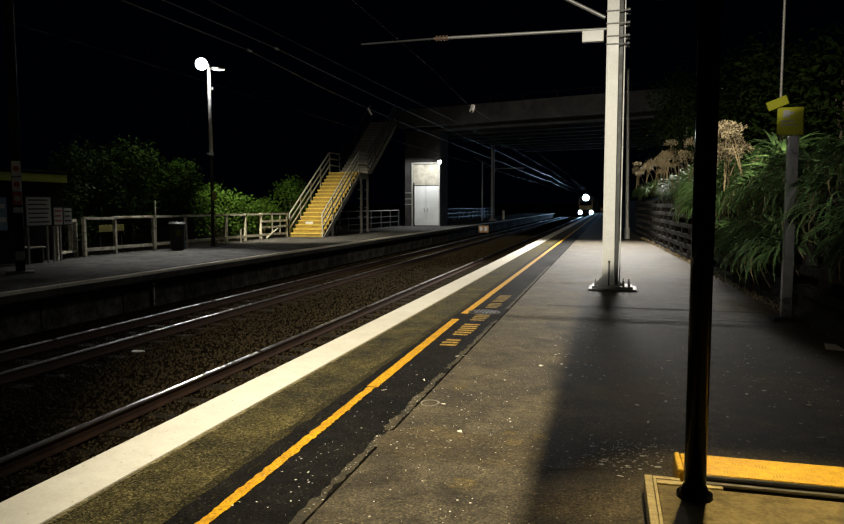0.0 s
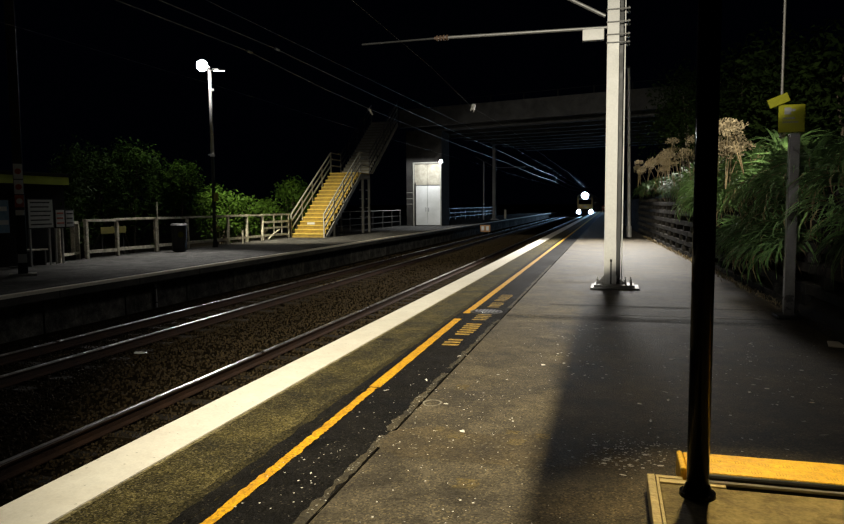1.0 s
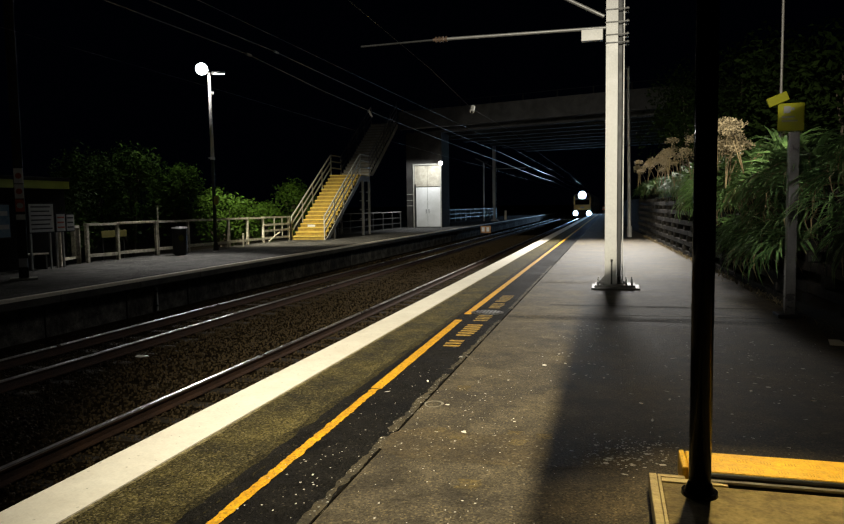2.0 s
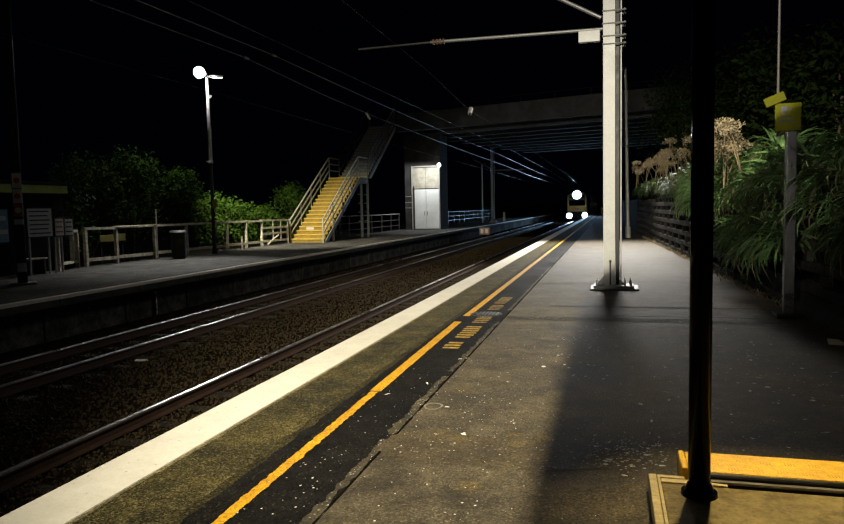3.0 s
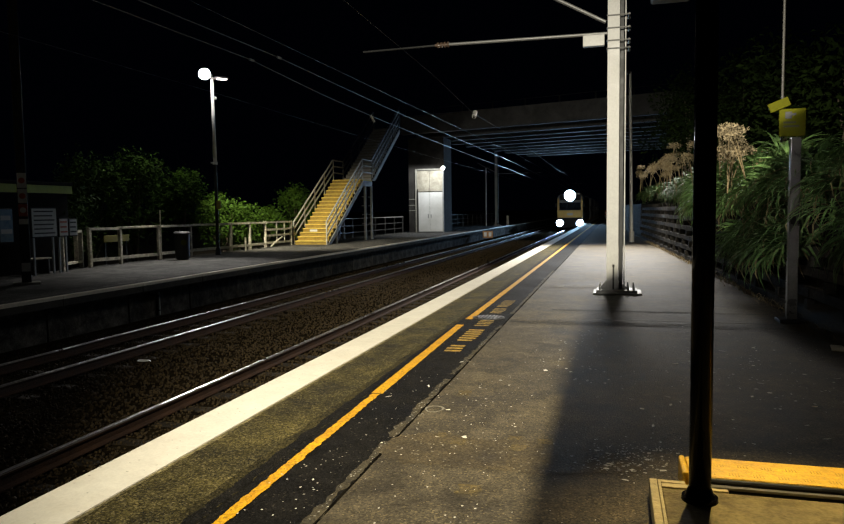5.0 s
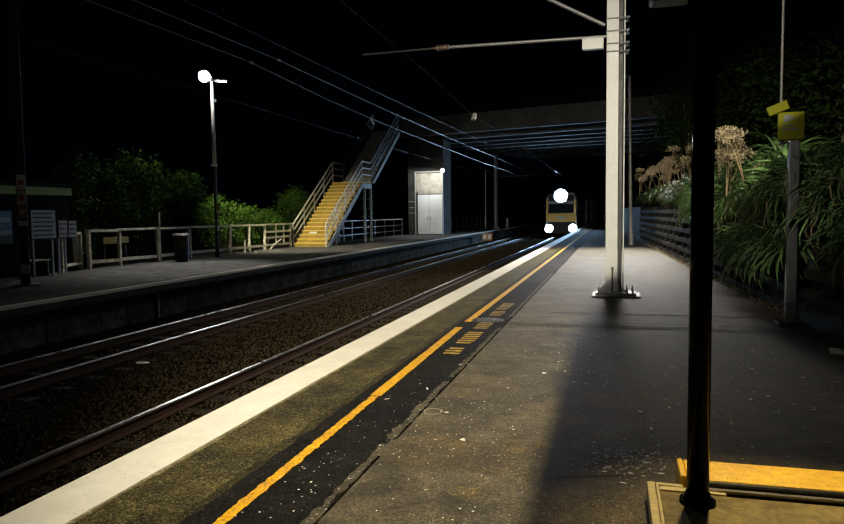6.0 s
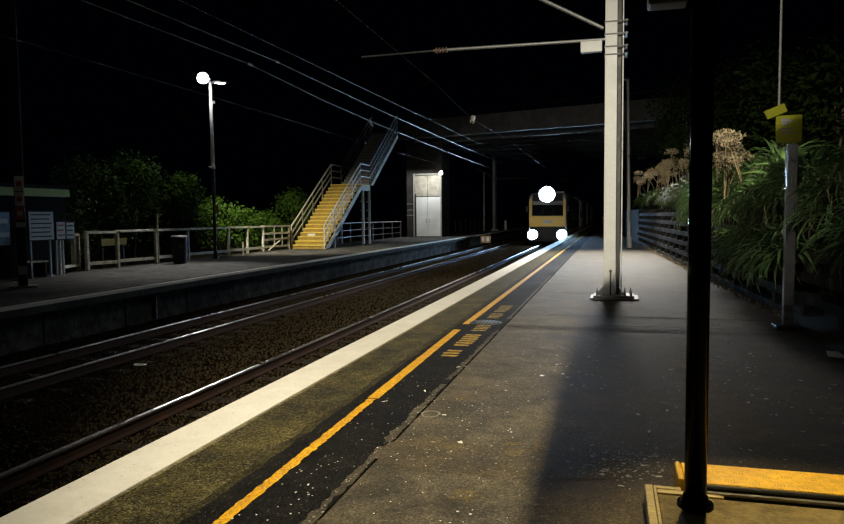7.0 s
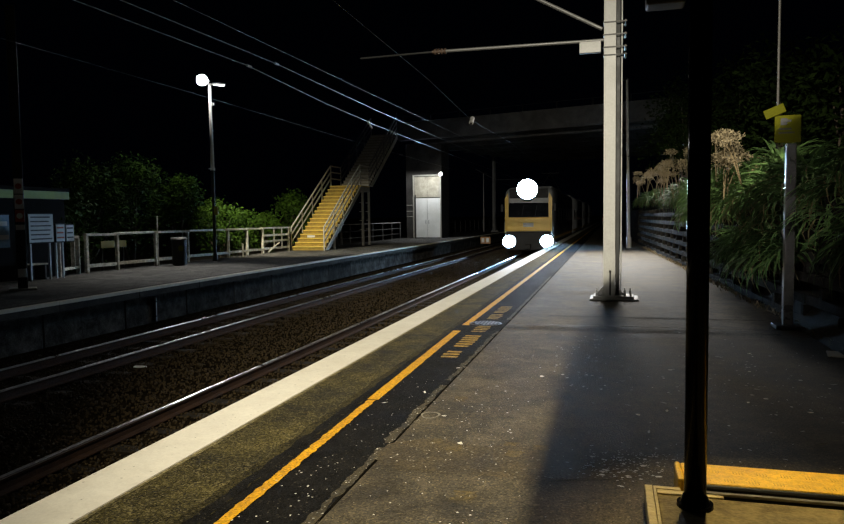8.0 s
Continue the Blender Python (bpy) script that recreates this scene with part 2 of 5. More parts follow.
def prism(bm, outline, y0, y1, axis="y"):
    """An outline in x and z drawn out along y (or in y and z along x)."""
    pick = (lambda a, b, s: (a, s, b)) if axis == "y" else (lambda a, b, s: (s, a, b))
    lo = [bm.verts.new(pick(a, b, y0)) for a, b in outline]
    hi = [bm.verts.new(pick(a, b, y1)) for a, b in outline]
    k = len(outline)
    for i in range(k):
        bm.faces.new((lo[i], lo[(i + 1) % k], hi[(i + 1) % k], hi[i]))
    bm.faces.new(lo[::-1])
    bm.faces.new(hi)
    bmesh.ops.recalc_face_normals(bm, faces=bm.faces)
    return bm


def mesh_of(bm, material, smooth=False):
    me = bpy.data.meshes.new("mesh")
    bm.to_mesh(me)
    bm.free()
    me.materials.append(material)
    if smooth:
        me.shade_smooth()
    return me


def part(name, bm, material, parent=None, label="", smooth=False):
    ob = new(name, mesh_of(bm, material, smooth))
    ob.parent = parent
    return tagged(ob, label)


def thing(name, m, label, category, group="", kind=""):
    ob = new(name)
    ob.matrix_world = m
    return tagged(ob, label, category, group, kind)


def B():
    return bmesh.new()


def soup(name, verts, faces, material, parent=None, smooth=False):
    me = bpy.data.meshes.new(name)
    me.from_pydata(verts, [], faces)
    me.materials.append(material)
    if smooth:
        me.shade_smooth()
    ob = new(name, me)
    ob.parent = parent
    return ob


# ---- the plan ----
EDGE_N, EDGE_F = -3.02, -10.30      # platform edges
TRACKS = (-4.62, -8.45)             # track centres
RAIL_Z, BED_Z = -0.70, -0.88
GAUGE = 1.067


def structure(name, bm, material, label, category, smooth=False):
    return tagged(part(name, bm, material, None, "", smooth), label, category, "", "structure")


def build_ground():
    bm = B()
    # one sheet: far fields, and the dip of the railway
    xs = [-2000, -400, -60, -24, -15.5, -10.4, -3.1, 2.2, 3.2, 5, 9, 30, 400, 2000]
    zs = [3, 1, -0.2, -0.4, -0.5, -1.05, -1.05, -0.3, 0.9, 1.9, 3.2, 5, 9, 9]
    ys = [-400, -40, 0, 40, 80, 140, 300, 900, 4000]
    g = [[bm.verts.new((x, y, z)) for x, z in zip(xs, zs)] for y in ys]
    for a, b in zip(g, g[1:]):
        for i in range(len(xs) - 1):
            bm.faces.new((a[i], a[i + 1], b[i + 1], b[i]))
    structure("ground", bm, SOIL, "dark bare soil and railway cutting at night", "ground")


def build_near_platform():
    bm = B()
    box(bm, EDGE_N + 0.16, 2.6, -9, 140, -1.2, -0.06)
    base = structure("platform", bm, CONCRETE, "near station platform of concrete with asphalt surface", "platform")
    bm = B()
    box(bm, -1.405, 2.6, -9, 10.05, -0.058, 0.0)
    part("asphalt_surface", bm, ASPHALT, base, "brown worn asphalt")
    bm = B()
    box(bm, -1.405, 2.6, 10.075, 140, -0.058, -0.002)
    part("asphalt_surface", bm, ASPHALT, base, "brown worn asphalt")
    bm = B()
    box(bm, -2.05, -1.425, -9, 140, -0.058, -0.001)
    part("asphalt_strip", bm, ASPHALT_DARK, base, "dark newer asphalt strip")
    bm = B()
    box(bm, -2.64, -2.05, -9, 140, -0.058, 0.001)
    part("aggregate_strip", bm, AGGREGATE, base, "exposed aggregate strip behind the white edge")
    bm = B()
    # worn rim with a ragged inner edge
    vs, n = [], 900
    for i in range(n):
        y = -9 + 149 * (i / n) ** 1.6
        w = -2.605 + 0.012 * noise.noise((0, y * 1.3, 0)) + 0.014 * noise.noise((3, y * 13, 0))
        vs.append((bm.verts.new((-2.66, y, 0.004)), bm.verts.new((w, y, 0.004))))
    for a, b in zip(vs, vs[1:]):
        bm.faces.new((a[0], a[1], b[1], b[0]))
    part("worn_rim", bm, RIM, base, "flaking pale concrete rim")
    # coping stones painted white
    me = None
    y = -9.0
    while y < 140:
        ln = 2.4
        if me is None:
            bm = B()
            box(bm, EDGE_N, -2.635, 0, ln, -0.14, 0.012)
            me = mesh_of(bm, WHITE)
        ob = new("coping_stone", me)
        ob.parent = base
        ob.location = (0, y, 0)
        y += ln


def build_far_platform():
    WALL_PANEL = mat("stained_wall_panel", (0.12, 0.114, 0.1), (0.02, 0.018, 0.016), 1.7, 0.9, 0.5, fine=30, per=0.35, spec=0.03, stain=0.6)
    DARK_COPING = mat("dark_coping_concrete", (0.085, 0.08, 0.07), (0.03, 0.028, 0.025), 1.6, 0.85, 0.4, fine=40, per=0.25, spec=0.06)
    bm = B()
    box(bm, -15.5, EDGE_F - 0.461, -20, 140, -1.2, -0.06)
    base = structure("platform", bm, CONCRETE, "far station platform of concrete with grey asphalt top", "platform")
    bm = B()
    box(bm, -15.5, EDGE_F - 0.35, -20, 140, -0.058, 0)
    part("asphalt_surface", bm, ASPHALT_FAR, base, "grey asphalt surface")
    me = mw = None
    y = -20.0
    while y < 140:
        if me is None:
            bm = B()
            box(bm, EDGE_F - 0.345, EDGE_F, 0, 2.39, -0.20, 0.004, 0.01)
            me = mesh_of(bm, DARK_COPING)
            bm = B()
            box(bm, EDGE_F - 0.46, EDGE_F - 0.40, 0, 2.36, -1.2, -0.135, 0.01)
            mw = mesh_of(bm, WALL_PANEL)
            bm = B()
            box(bm, EDGE_F - 0.10, EDGE_F + 0.005, 0, 2.39, -0.055, 0.010)
            ml = mesh_of(bm, WHITE)
        for name, m2 in (("coping_stone", me), ("wall_panel", mw), ("white_line", ml)):
            ob = new(name, m2)
            ob.parent = base
            ob.location = (0, y, 0) if name == "white_line" else (random.uniform(-0.006, 0.004), y, random.uniform(-0.003, 0.002))
        y += 2.4


def build_wall_pipe():
    t = thing("drain_pipe", pose(EDGE_F - 0.37, 14.65, BED_Z), "short pale pipe down the far platform wall", "pipe")
    bm = B()
    rod(bm, (0, 0, 0), (0, 0, 0.56), 0.028, n=10)
    part("pipe", bm, SIGN_WHITE, t)
    for z in (0.1, 0.45):
        bm = B()
        box(bm, -0.03, 0.034, -0.045, 0.045, z, z + 0.03)
        part("clip", bm, DARK_STEEL, t)


def build_tracks():
    prof = [(-0.065, 0), (0.065, 0), (0.065, 0.012), (0.012, 0.03), (0.012, 0.105), (0.034, 0.118), (0.034, 0.148),
            (-0.034, 0.148), (-0.034, 0.118), (-0.012, 0.105), (-0.012, 0.03), (-0.065, 0.012)]
    bm = B()
    prism(bm, [(-10.45, -1.1), (-10.45, -0.86), (-6.6, -0.9), (-3.0, -0.86), (-3.0, -1.1)], -30, 400)
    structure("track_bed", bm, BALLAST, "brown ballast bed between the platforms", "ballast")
    bm = B()
    box(bm, -1.0, 1.0, -0.11, 0.11, -0.2, 0.0, 0.02)
    sleeper = mesh_of(bm, mat("weathered_sleeper", (0.04, 0.032, 0.022), (0.018, 0.014, 0.01), 4, 0.9, 0.5, per=0.2, spec=0.12))
    for x in TRACKS:
        base = thing("railway_track", pose(x, 0, RAIL_Z), "rusty steel rails with polished tops on sleepers", "railway track", "", "structure")
        for s in (-1, 1):
            bm = B()
            prism(bm, [(s * GAUGE / 2 + s * 0.034 + a, b - 0.15) for a, b in prof], -30, 400)
            r = part("rail", bm, RUST, base, "rusty rail")
            bm = B()
            c = s * GAUGE / 2 + s * 0.034
            prism(bm, [(c - 0.036, -0.014), (c + 0.036, -0.014), (c + 0.0355, -0.006), (c + 0.025, 0.0005), (c, 0.0025), (c - 0.025, 0.0005), (c - 0.0355, -0.006)], -30, 400)
            part("rail_head", bm, RAIL_TOP, r, "polished rail head")
        for i in range(130):
            ob = new("sleeper", sleeper)
            ob.parent = base
            ob.location = (random.uniform(-0.02, 0.02), 0.5 + i * 0.64, -0.172 + random.uniform(-0.01, 0.01))
    # loose stones
    rng = np.random.default_rng(4)
    n = 80000
    y = 4 + 52 * rng.random(n) ** 1.35
    x = -10.2 + 6.9 * rng.random(n)
    ico = [(-1, 0, 1.6), (1, 0, 1.6), (-1, 0, -1.6), (1, 0, -1.6), (0, 1.6, 1), (0, 1.6, -1), (0, -1.6, 1), (0, -1.6, -1), (1.6, 1, 0), (-1.6, 1, 0), (1.6, -1, 0), (-1.6, -1, 0)]
    tri = [(1, 4, 0), (4, 9, 0), (4, 5, 9), (8, 5, 4), (1, 8, 4), (1, 10, 8), (10, 3, 8), (8, 3, 5), (3, 2, 5), (3, 7, 2), (3, 10, 7), (10, 6, 7), (6, 11, 7), (6, 0, 11), (6, 1, 0), (10, 1, 6), (11, 0, 9), (2, 11, 9), (5, 2, 9), (11, 2, 7)]
    base = np.array(ico, float) / 1.9
    size = rng.uniform(0.009, 0.022, n)[:, None, None] * rng.uniform(0.6, 1.25, (n, 1, 3))
    v = base[None] * size * rng.uniform(0.75, 1.2, (n, 12, 1))
    a = rng.random(n) * 6.283
    c, s = np.cos(a)[:, None], np.sin(a)[:, None]
    w = np.stack([v[..., 0] * c - v[..., 1] * s, v[..., 0] * s + v[..., 1] * c, v[..., 2]], -1)
    w += np.stack([x, y, -0.875 + rng.uniform(-0.01, 0.025, n)], -1)[:, None, :]
    f = (np.array(tri)[None] + 12 * np.arange(n)[:, None, None]).reshape(-1, 3)
    stone = mat("ballast_stone", (0.075, 0.052, 0.024), (0.008, 0.006, 0.004), 22, 0.8, 0.3, fine=40, coords="Object", spec=0.12)
    ob = soup("ballast_stones", w.reshape(-1, 3).tolist(), f.tolist(), stone)
    tagged(ob, "loose rust-brown ballast stones between the rails", "ballast", "", "stuff")


build_ground()
build_near_platform()
build_far_platform()
build_tracks()
build_wall_pipe()


# ---- bridge, stairs, white door ----
def build_bridge():
    # skewed road bridge: the front edge runs from (-15, 50) to (2.3, 45)
    t = thing("road_bridge", pose(-15.0, 50.2, 0, 0, 0, -16.1), "grey concrete road bridge crossing over the railway", "bridge")
    for y0, y1, nm, z0, z1 in ((0, 0.45, "fascia_beam", 7.25, 8.55), (26, 26.45, "fascia_beam", 7.25, 8.55)):
        bm = B()
        box(bm, -0.3, 40, y0, y1, z0, z1, 0.03)
        part(nm, bm, CONCRETE_BRIDGE, t)
    bm = B()
    box(bm, -0.3, 40, 0.46, 25.99, 7.9, 8.3)
    part("deck", bm, CONCRETE_BRIDGE, t)
    for y in range(9):
        bm = B()
        box(bm, -0.3, 40, 2.2 + y * 2.7, 2.75 + y * 2.7, 7.1, 7.9, 0.02)
        part("girder", bm, CONCRETE_BRIDGE, t)
    bm = B()
    box(bm, -0.3, 40, 0.1, 0.13, 8.98, 9.01)
    part("guard_rail", bm, DARK_STEEL, t)
    post = None
    for i in range(17):
        if post is None:
            bm = B()
            box(bm, -0.04, 0.04, 0.09, 0.17, 8.55, 9.0)
            post = mesh_of(bm, DARK_STEEL)
        ob = new("guard_post", post)
        ob.parent = t
        ob.location = (0 + i * 2.4, 0, 0)
    # abutment in the bank
    bm = B()
    box(bm, 19.6, 21.0, 0.5, 25.9, -1, 7.1)
    part("abutment", bm, CONCRETE_BRIDGE, t)


def build_tower():
    BEIGE = mat("weathered_beige_panel", (0.5, 0.46, 0.36), (0.22, 0.2, 0.15), 1.6, 0.7, 0.2, fine=25)
    t = thing("service_tower", pose(-14.15, 50.4, 0), "small service tower with a white double door under the bridge", "tower")
    bm = B()
    box(bm, -0.65, 2.07, 0.12, 2.6, 0, 7.0, 0.02)
    part("wall", bm, mat("dark_tower_block", (0.07, 0.066, 0.06), (0.03, 0.028, 0.026), 1.2, 0.9, 0.3, fine=30, spec=0.08), t, "dark concrete block wall")
    for i, (a, b) in enumerate(((0.02, 0.98), (1.0, 1.96))):
        bm = B()
        box(bm, a, b, 0.03, 0.10, 0.05, 2.97, 0.008)
        d = part("door_leaf", bm, WHITE_DOOR, t, "white painted door leaf")
        bm = B()
        bar(bm, (a + (0.86 if i == 0 else 0.10), -0.01, 1.05), (a + (0.86 if i == 0 else 0.10), -0.01, 1.35), 0.03)
        part("pull_handle", bm, DARK_STEEL, d)
        bm = B()
        box(bm, a, b, 0.03, 0.10, 3.03, 4.55, 0.008)
        part("over_panel", bm, BEIGE, t, "weathered beige panel over the door")
    for a, b in ((-0.10, 0.0), (1.98, 2.06)):
        bm = B()
        box(bm, a, b, -0.04, 0.12, 0, 4.6, 0.01)
        part("door_frame", bm, STRINGER, t)
    bm = B()
    box(bm, -0.1, 2.06, -0.04, 0.12, 4.6, 4.7, 0.01)
    part("door_frame", bm, STRINGER, t)
    bm = B()
    bar(bm, (0.12, -0.14, 0.05), (0.12, -0.14, 3.2), 0.07)
    part("drain_pipe", bm, DARK_STEEL, t, "dark pipe")
    for z in (1.6, 2.0, 2.45):
        bm = B()
        box(bm, -0.64, -0.12, 0.09, 0.118, z, z + 0.04)
        part("ledge", bm, STRINGER, t)
    l = thing("wall_lamp", pose(-12.06, 50.3, 4.75), "small round bright lamp on the tower wall", "lamp")
    bm = B()
    rod(bm, (0, 0.12, 0), (0, -0.05, -0.02), 0.06, 0.09)
    part("housing", bm, DARK_STEEL, l)
    bm = B()
    bmesh.ops.create_uvsphere(bm, u_segments=14, v_segments=10, radius=0.14, matrix=pose(0, -0.13, -0.05))
    part("globe", bm, LAMP_GLOW_SIDE, l, "glowing globe", True)


STAIR_X0, STAIR_X1 = -15.2, -13.42
RISE, GOING = 0.198, 0.307


def stair_flight(t, y0, z0, count, paint, riser_paint, rails):
    me = None
    for i in range(count):
        if me is None:
            bm = B()
            box(bm, STAIR_X0 + 0.06, STAIR_X1 - 0.06, 0, GOING + 0.03, RISE - 0.05, RISE, 0.008)
            me = mesh_of(bm, paint)
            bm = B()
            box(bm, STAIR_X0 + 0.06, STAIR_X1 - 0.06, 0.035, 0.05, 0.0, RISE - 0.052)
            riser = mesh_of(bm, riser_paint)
        ob = new("step", me)
        ob.parent = t
        ob.location = (0, y0 + i * GOING, z0 + i * RISE)
        r = new("riser", riser)
        r.parent = ob
    y1, z1 = y0 + count * GOING, z0 + count * RISE
    for x in (STAIR_X0 + 0.02, STAIR_X1 - 0.02):
        bm = B()
        prism(bm, [(y0 + 0.14, z0), (y0 + 0.56, z0), (y1 + 0.1, z1 - 0.30), (y1 + 0.1, z1 - 0.05), (y1 - 0.02, z1 - 0.105)], x - 0.025, x + 0.025, "x")
        part("stringer", bm, STRINGER, t, "pale steel stringer")
        n = 5
        for k in range(n):
            f = k / (n - 1)
            bm = B()
            bar(bm, (x, y0 + f * (y1 - y0), z0 + f * (z1 - z0)), (x, y0 + f * (y1 - y0), z0 + f * (z1 - z0) + 1.12), 0.05)
            part("baluster", bm, rails, t)
        for h in (0.42, 0.78, 1.12):
            bm = B()
            bar(bm, (x, y0, z0 + h), (x, y1, z1 + h), 0.05, 0.06)
            part("handrail" if h > 1 else "mid_rail", bm, rails, t)
    return y1, z1


def build_stairs():
    t = thing("staircase", pose(0, 0, 0), "yellow painted steel staircase climbing from platform to bridge", "stairs")
    # risers are a darker yellow: the shadow line below each nosing, painted in
    y1, z1 = stair_flight(t, 31.6, 0, 17, STAIR, mat("shadow_riser_paint", (0.46, 0.31, 0.05), (0.2, 0.135, 0.028), 5, 0.8, 0.2), RAILING)
    bm = B()
    box(bm, STAIR_X0, STAIR_X1, y1 + 0.03, y1 + 1.5, z1 - 0.06, z1, 0.01)
    part("landing", bm, STAIR, t)
    bm = B()
    box(bm, STAIR_X0, STAIR_X1 + 0.01, y1 + 0.02, y1 + 1.5, z1 - 0.33, z1 - 0.062, 0.01)
    part("landing_beam", bm, STRINGER, t, "pale landing beam")
    for x in (STAIR_X0 + 0.02, STAIR_X1 - 0.02):
        for h in (0.42, 0.78, 1.12):
            bm = B()
            bar(bm, (x, y1, z1 + h), (x, y1 + 1.5, z1 + h), 0.05, 0.06)
            part("handrail", bm, RAILING, t)
        for y in (y1 + 0.35, y1 + 1.4):
            bm = B()
            bar(bm, (x, y, 0), (x, y, z1 - 0.3), 0.11)
            p = part("column", bm, STRINGER, t)
            for z in (0.9, 1.4, 1.9, 2.4):
                bm = B()
                box(bm, x - 0.2, x + 0.05, y - 0.03, y + 0.03, z, z + 0.04)
                part("rung", bm, STRINGER, p)
    bm = B()
    bar(bm, (STAIR_X1 - 0.02, 32.9, 0), (STAIR_X1 - 0.02, 32.9, 0.62), 0.09)
    part("column", bm, STRINGER, t)
    # upper rails in darker metal: the dimmer light up there put into colour
    stair_flight(t, y1 + 1.5, z1, 18, mat("grey_stair_paint", (0.3, 0.27, 0.19), (0.18, 0.16, 0.11), 3, 0.8, 0.2), STRINGER, GALV_DULL)
    # mesh side of the upper flight, dimmed in colour the same way
    y0, z0 = y1 + 1.5, z1
    ye, ze = y0 + 18 * GOING, z0 + 18 * RISE
    for k in range(22):
        f = k / 21
        bm = B()
        bar(bm, (STAIR_X1, y0 + f * (ye - y0), z0 + f * (ze - z0)), (STAIR_X1, y0 + f * (ye - y0), z0 + f * (ze - z0) + 1.4), 0.014)
        part("infill_bar", bm, GALV_DULL, t)
    s = thing("step_notice", pose(-14.55, 32.554, 0.665), "small white notice fixed on a step riser", "sign")
    bm = B()
    box(bm, -0.2, 0.2, -0.012, -0.002, -0.05, 0.06)
    part("plate", bm, SIGN_WHITE, s)


# ---- overhead line ----
ZINC = mat("dull_dark_zinc", (0.07, 0.066, 0.06), (0.035, 0.033, 0.03), 5, 0.5, 0.2, spec=0.3)


def loft(bm, rings):
    rows = [[bm.verts.new(p) for p in r] for r in rings]
    k = len(rows[0])
    for a, b in zip(rows, rows[1:]):
        for i in range(k):
            bm.faces.new((a[i], a[(i + 1) % k], b[(i + 1) % k], b[i]))
    bm.faces.new(rows[0][::-1])
    bm.faces.new(rows[-1])
    bmesh.ops.recalc_face_normals(bm, faces=bm.faces)


def build_mast(name, m, height, arm_x, z_arm, label, drop=True):
    """A steel mast of two channels on a base plate; its arm reaches arm_x to the side."""
    t = thing(name, m, label, "mast")
    bm = B()
    box(bm, -0.185, 0.025, -0.13, -0.112, 0.06, height, 0.003)
    box(bm, -0.185, 0.025, 0.112, 0.13, 0.06, height, 0.003)
    box(bm, -0.088, -0.072, -0.112, 0.112, 0.06, height)
    part("column", bm, MAST, t, "pale painted steel column")
    bm = B()
    rod(bm, (0.128, -0.05, 0.06), (0.128, -0.05, height), 0.012, n=10)
    part("conduit", bm, GALV, t)
    # dark bar put in for the shaded gap between flange and conduit
    bm = B()
    box(bm, 0.03, 0.105, -0.02, 0.06, 0.06, height, 0.008)
    part("gap_shade_bar", bm, DARK_STEEL, t)
    bm = B()
    box(bm, -0.36, 0.36, -0.24, 0.24, 0.03, 0.075, 0.006)
    part("base_plate", bm, MAST, t, "pale steel base plate")
    bm = B()
    box(bm, -0.42, 0.44, -0.32, 0.36, 0.0, 0.032, 0.012)
    part("footing", bm, MAST, t)
    for x in (-0.30, -0.2, 0.2, 0.30):
        for y in (-0.19, 0.19):
            bm = B()
            rod(bm, (x, y, 0.075), (x, y, 0.135), 0.022, n=6)
            rod(bm, (x, y, 0.135), (x, y, 0.185), 0.012, n=6)
            part("bolt", bm, MAST, t)
    bm = B()
    prism(bm, [(-0.185, 0.075), (-0.32, 0.075), (-0.185, 0.24)], -0.02, 0.0)
    part("gusset", bm, MAST, t)
    bm = B()
    prism(bm, [(0.025, 0.075), (0.22, 0.075), (0.025, 0.24)], -0.02, 0.0)
    part("gusset", bm, MAST, t)
    bm = B()
    bar(bm, (-0.06, -0.145, 0.08), (-0.06, -0.145, 0.5), 0.03, 0.012)
    rod(bm, (-0.06, -0.15, 0.5), (-0.06, -0.15, 0.54), 0.02, n=8)
    part("earth_strap", bm, DARK_STEEL, t)
    for z in (z_arm + 0.28, z_arm + 0.06, z_arm - 0.16, z_arm - 0.3):
        bm = B()
        box(bm, -0.20, 0.21, -0.146, -0.132, z - 0.011, z + 0.011)
        box(bm, -0.20, 0.21, 0.132, 0.146, z - 0.011, z + 0.011)
        rod(bm, (0.185, -0.17, z), (0.185, 0.17, z), 0.02, n=6)
        rod(bm, (-0.19, -0.15, z), (-0.19, 0.15, z), 0.012, n=6)
        part("clamp", bm, ZINC if z > z_arm - 0.2 else DARK_STEEL, t)
    # arm, tie and insulators
    bm = B()
    rod(bm, (-0.19, 0, z_arm), (arm_x * 0.68, 0, z_arm + 0.02), 0.03)
    part("arm", bm, GALV_DULL, t, "galvanised tube")
    bm = B()
    rod(bm, (arm_x * 0.74, 0, z_arm + 0.02), (arm_x * 1.06, 0, z_arm + 0.0), 0.02)
    part("arm", bm, DARK_STEEL, t, "dark outer tube")
    bm = B()
    for k in range(4):
        x = arm_x * 0.68 + arm_x * 0.05 * k / 3.5
        rod(bm, (x, 0, z_arm + 0.02), (x - 0.03, 0, z_arm + 0.02), 0.055, n=12)
    rod(bm, (arm_x * 0.68, 0, z_arm + 0.02), (arm_x * 0.74, 0, z_arm + 0.02), 0.028, n=10)
    part("insulator", bm, BROWN, t, "brown ribbed insulator")
    bm = B()
    rod(bm, (-0.22, 0, z_arm + 0.2), (-1.95, 0, z_arm + 1.15), 0.035)
    part("tie", bm, GALV_DULL, t, "galvanised tie tube")
    if drop:
        bm = B()
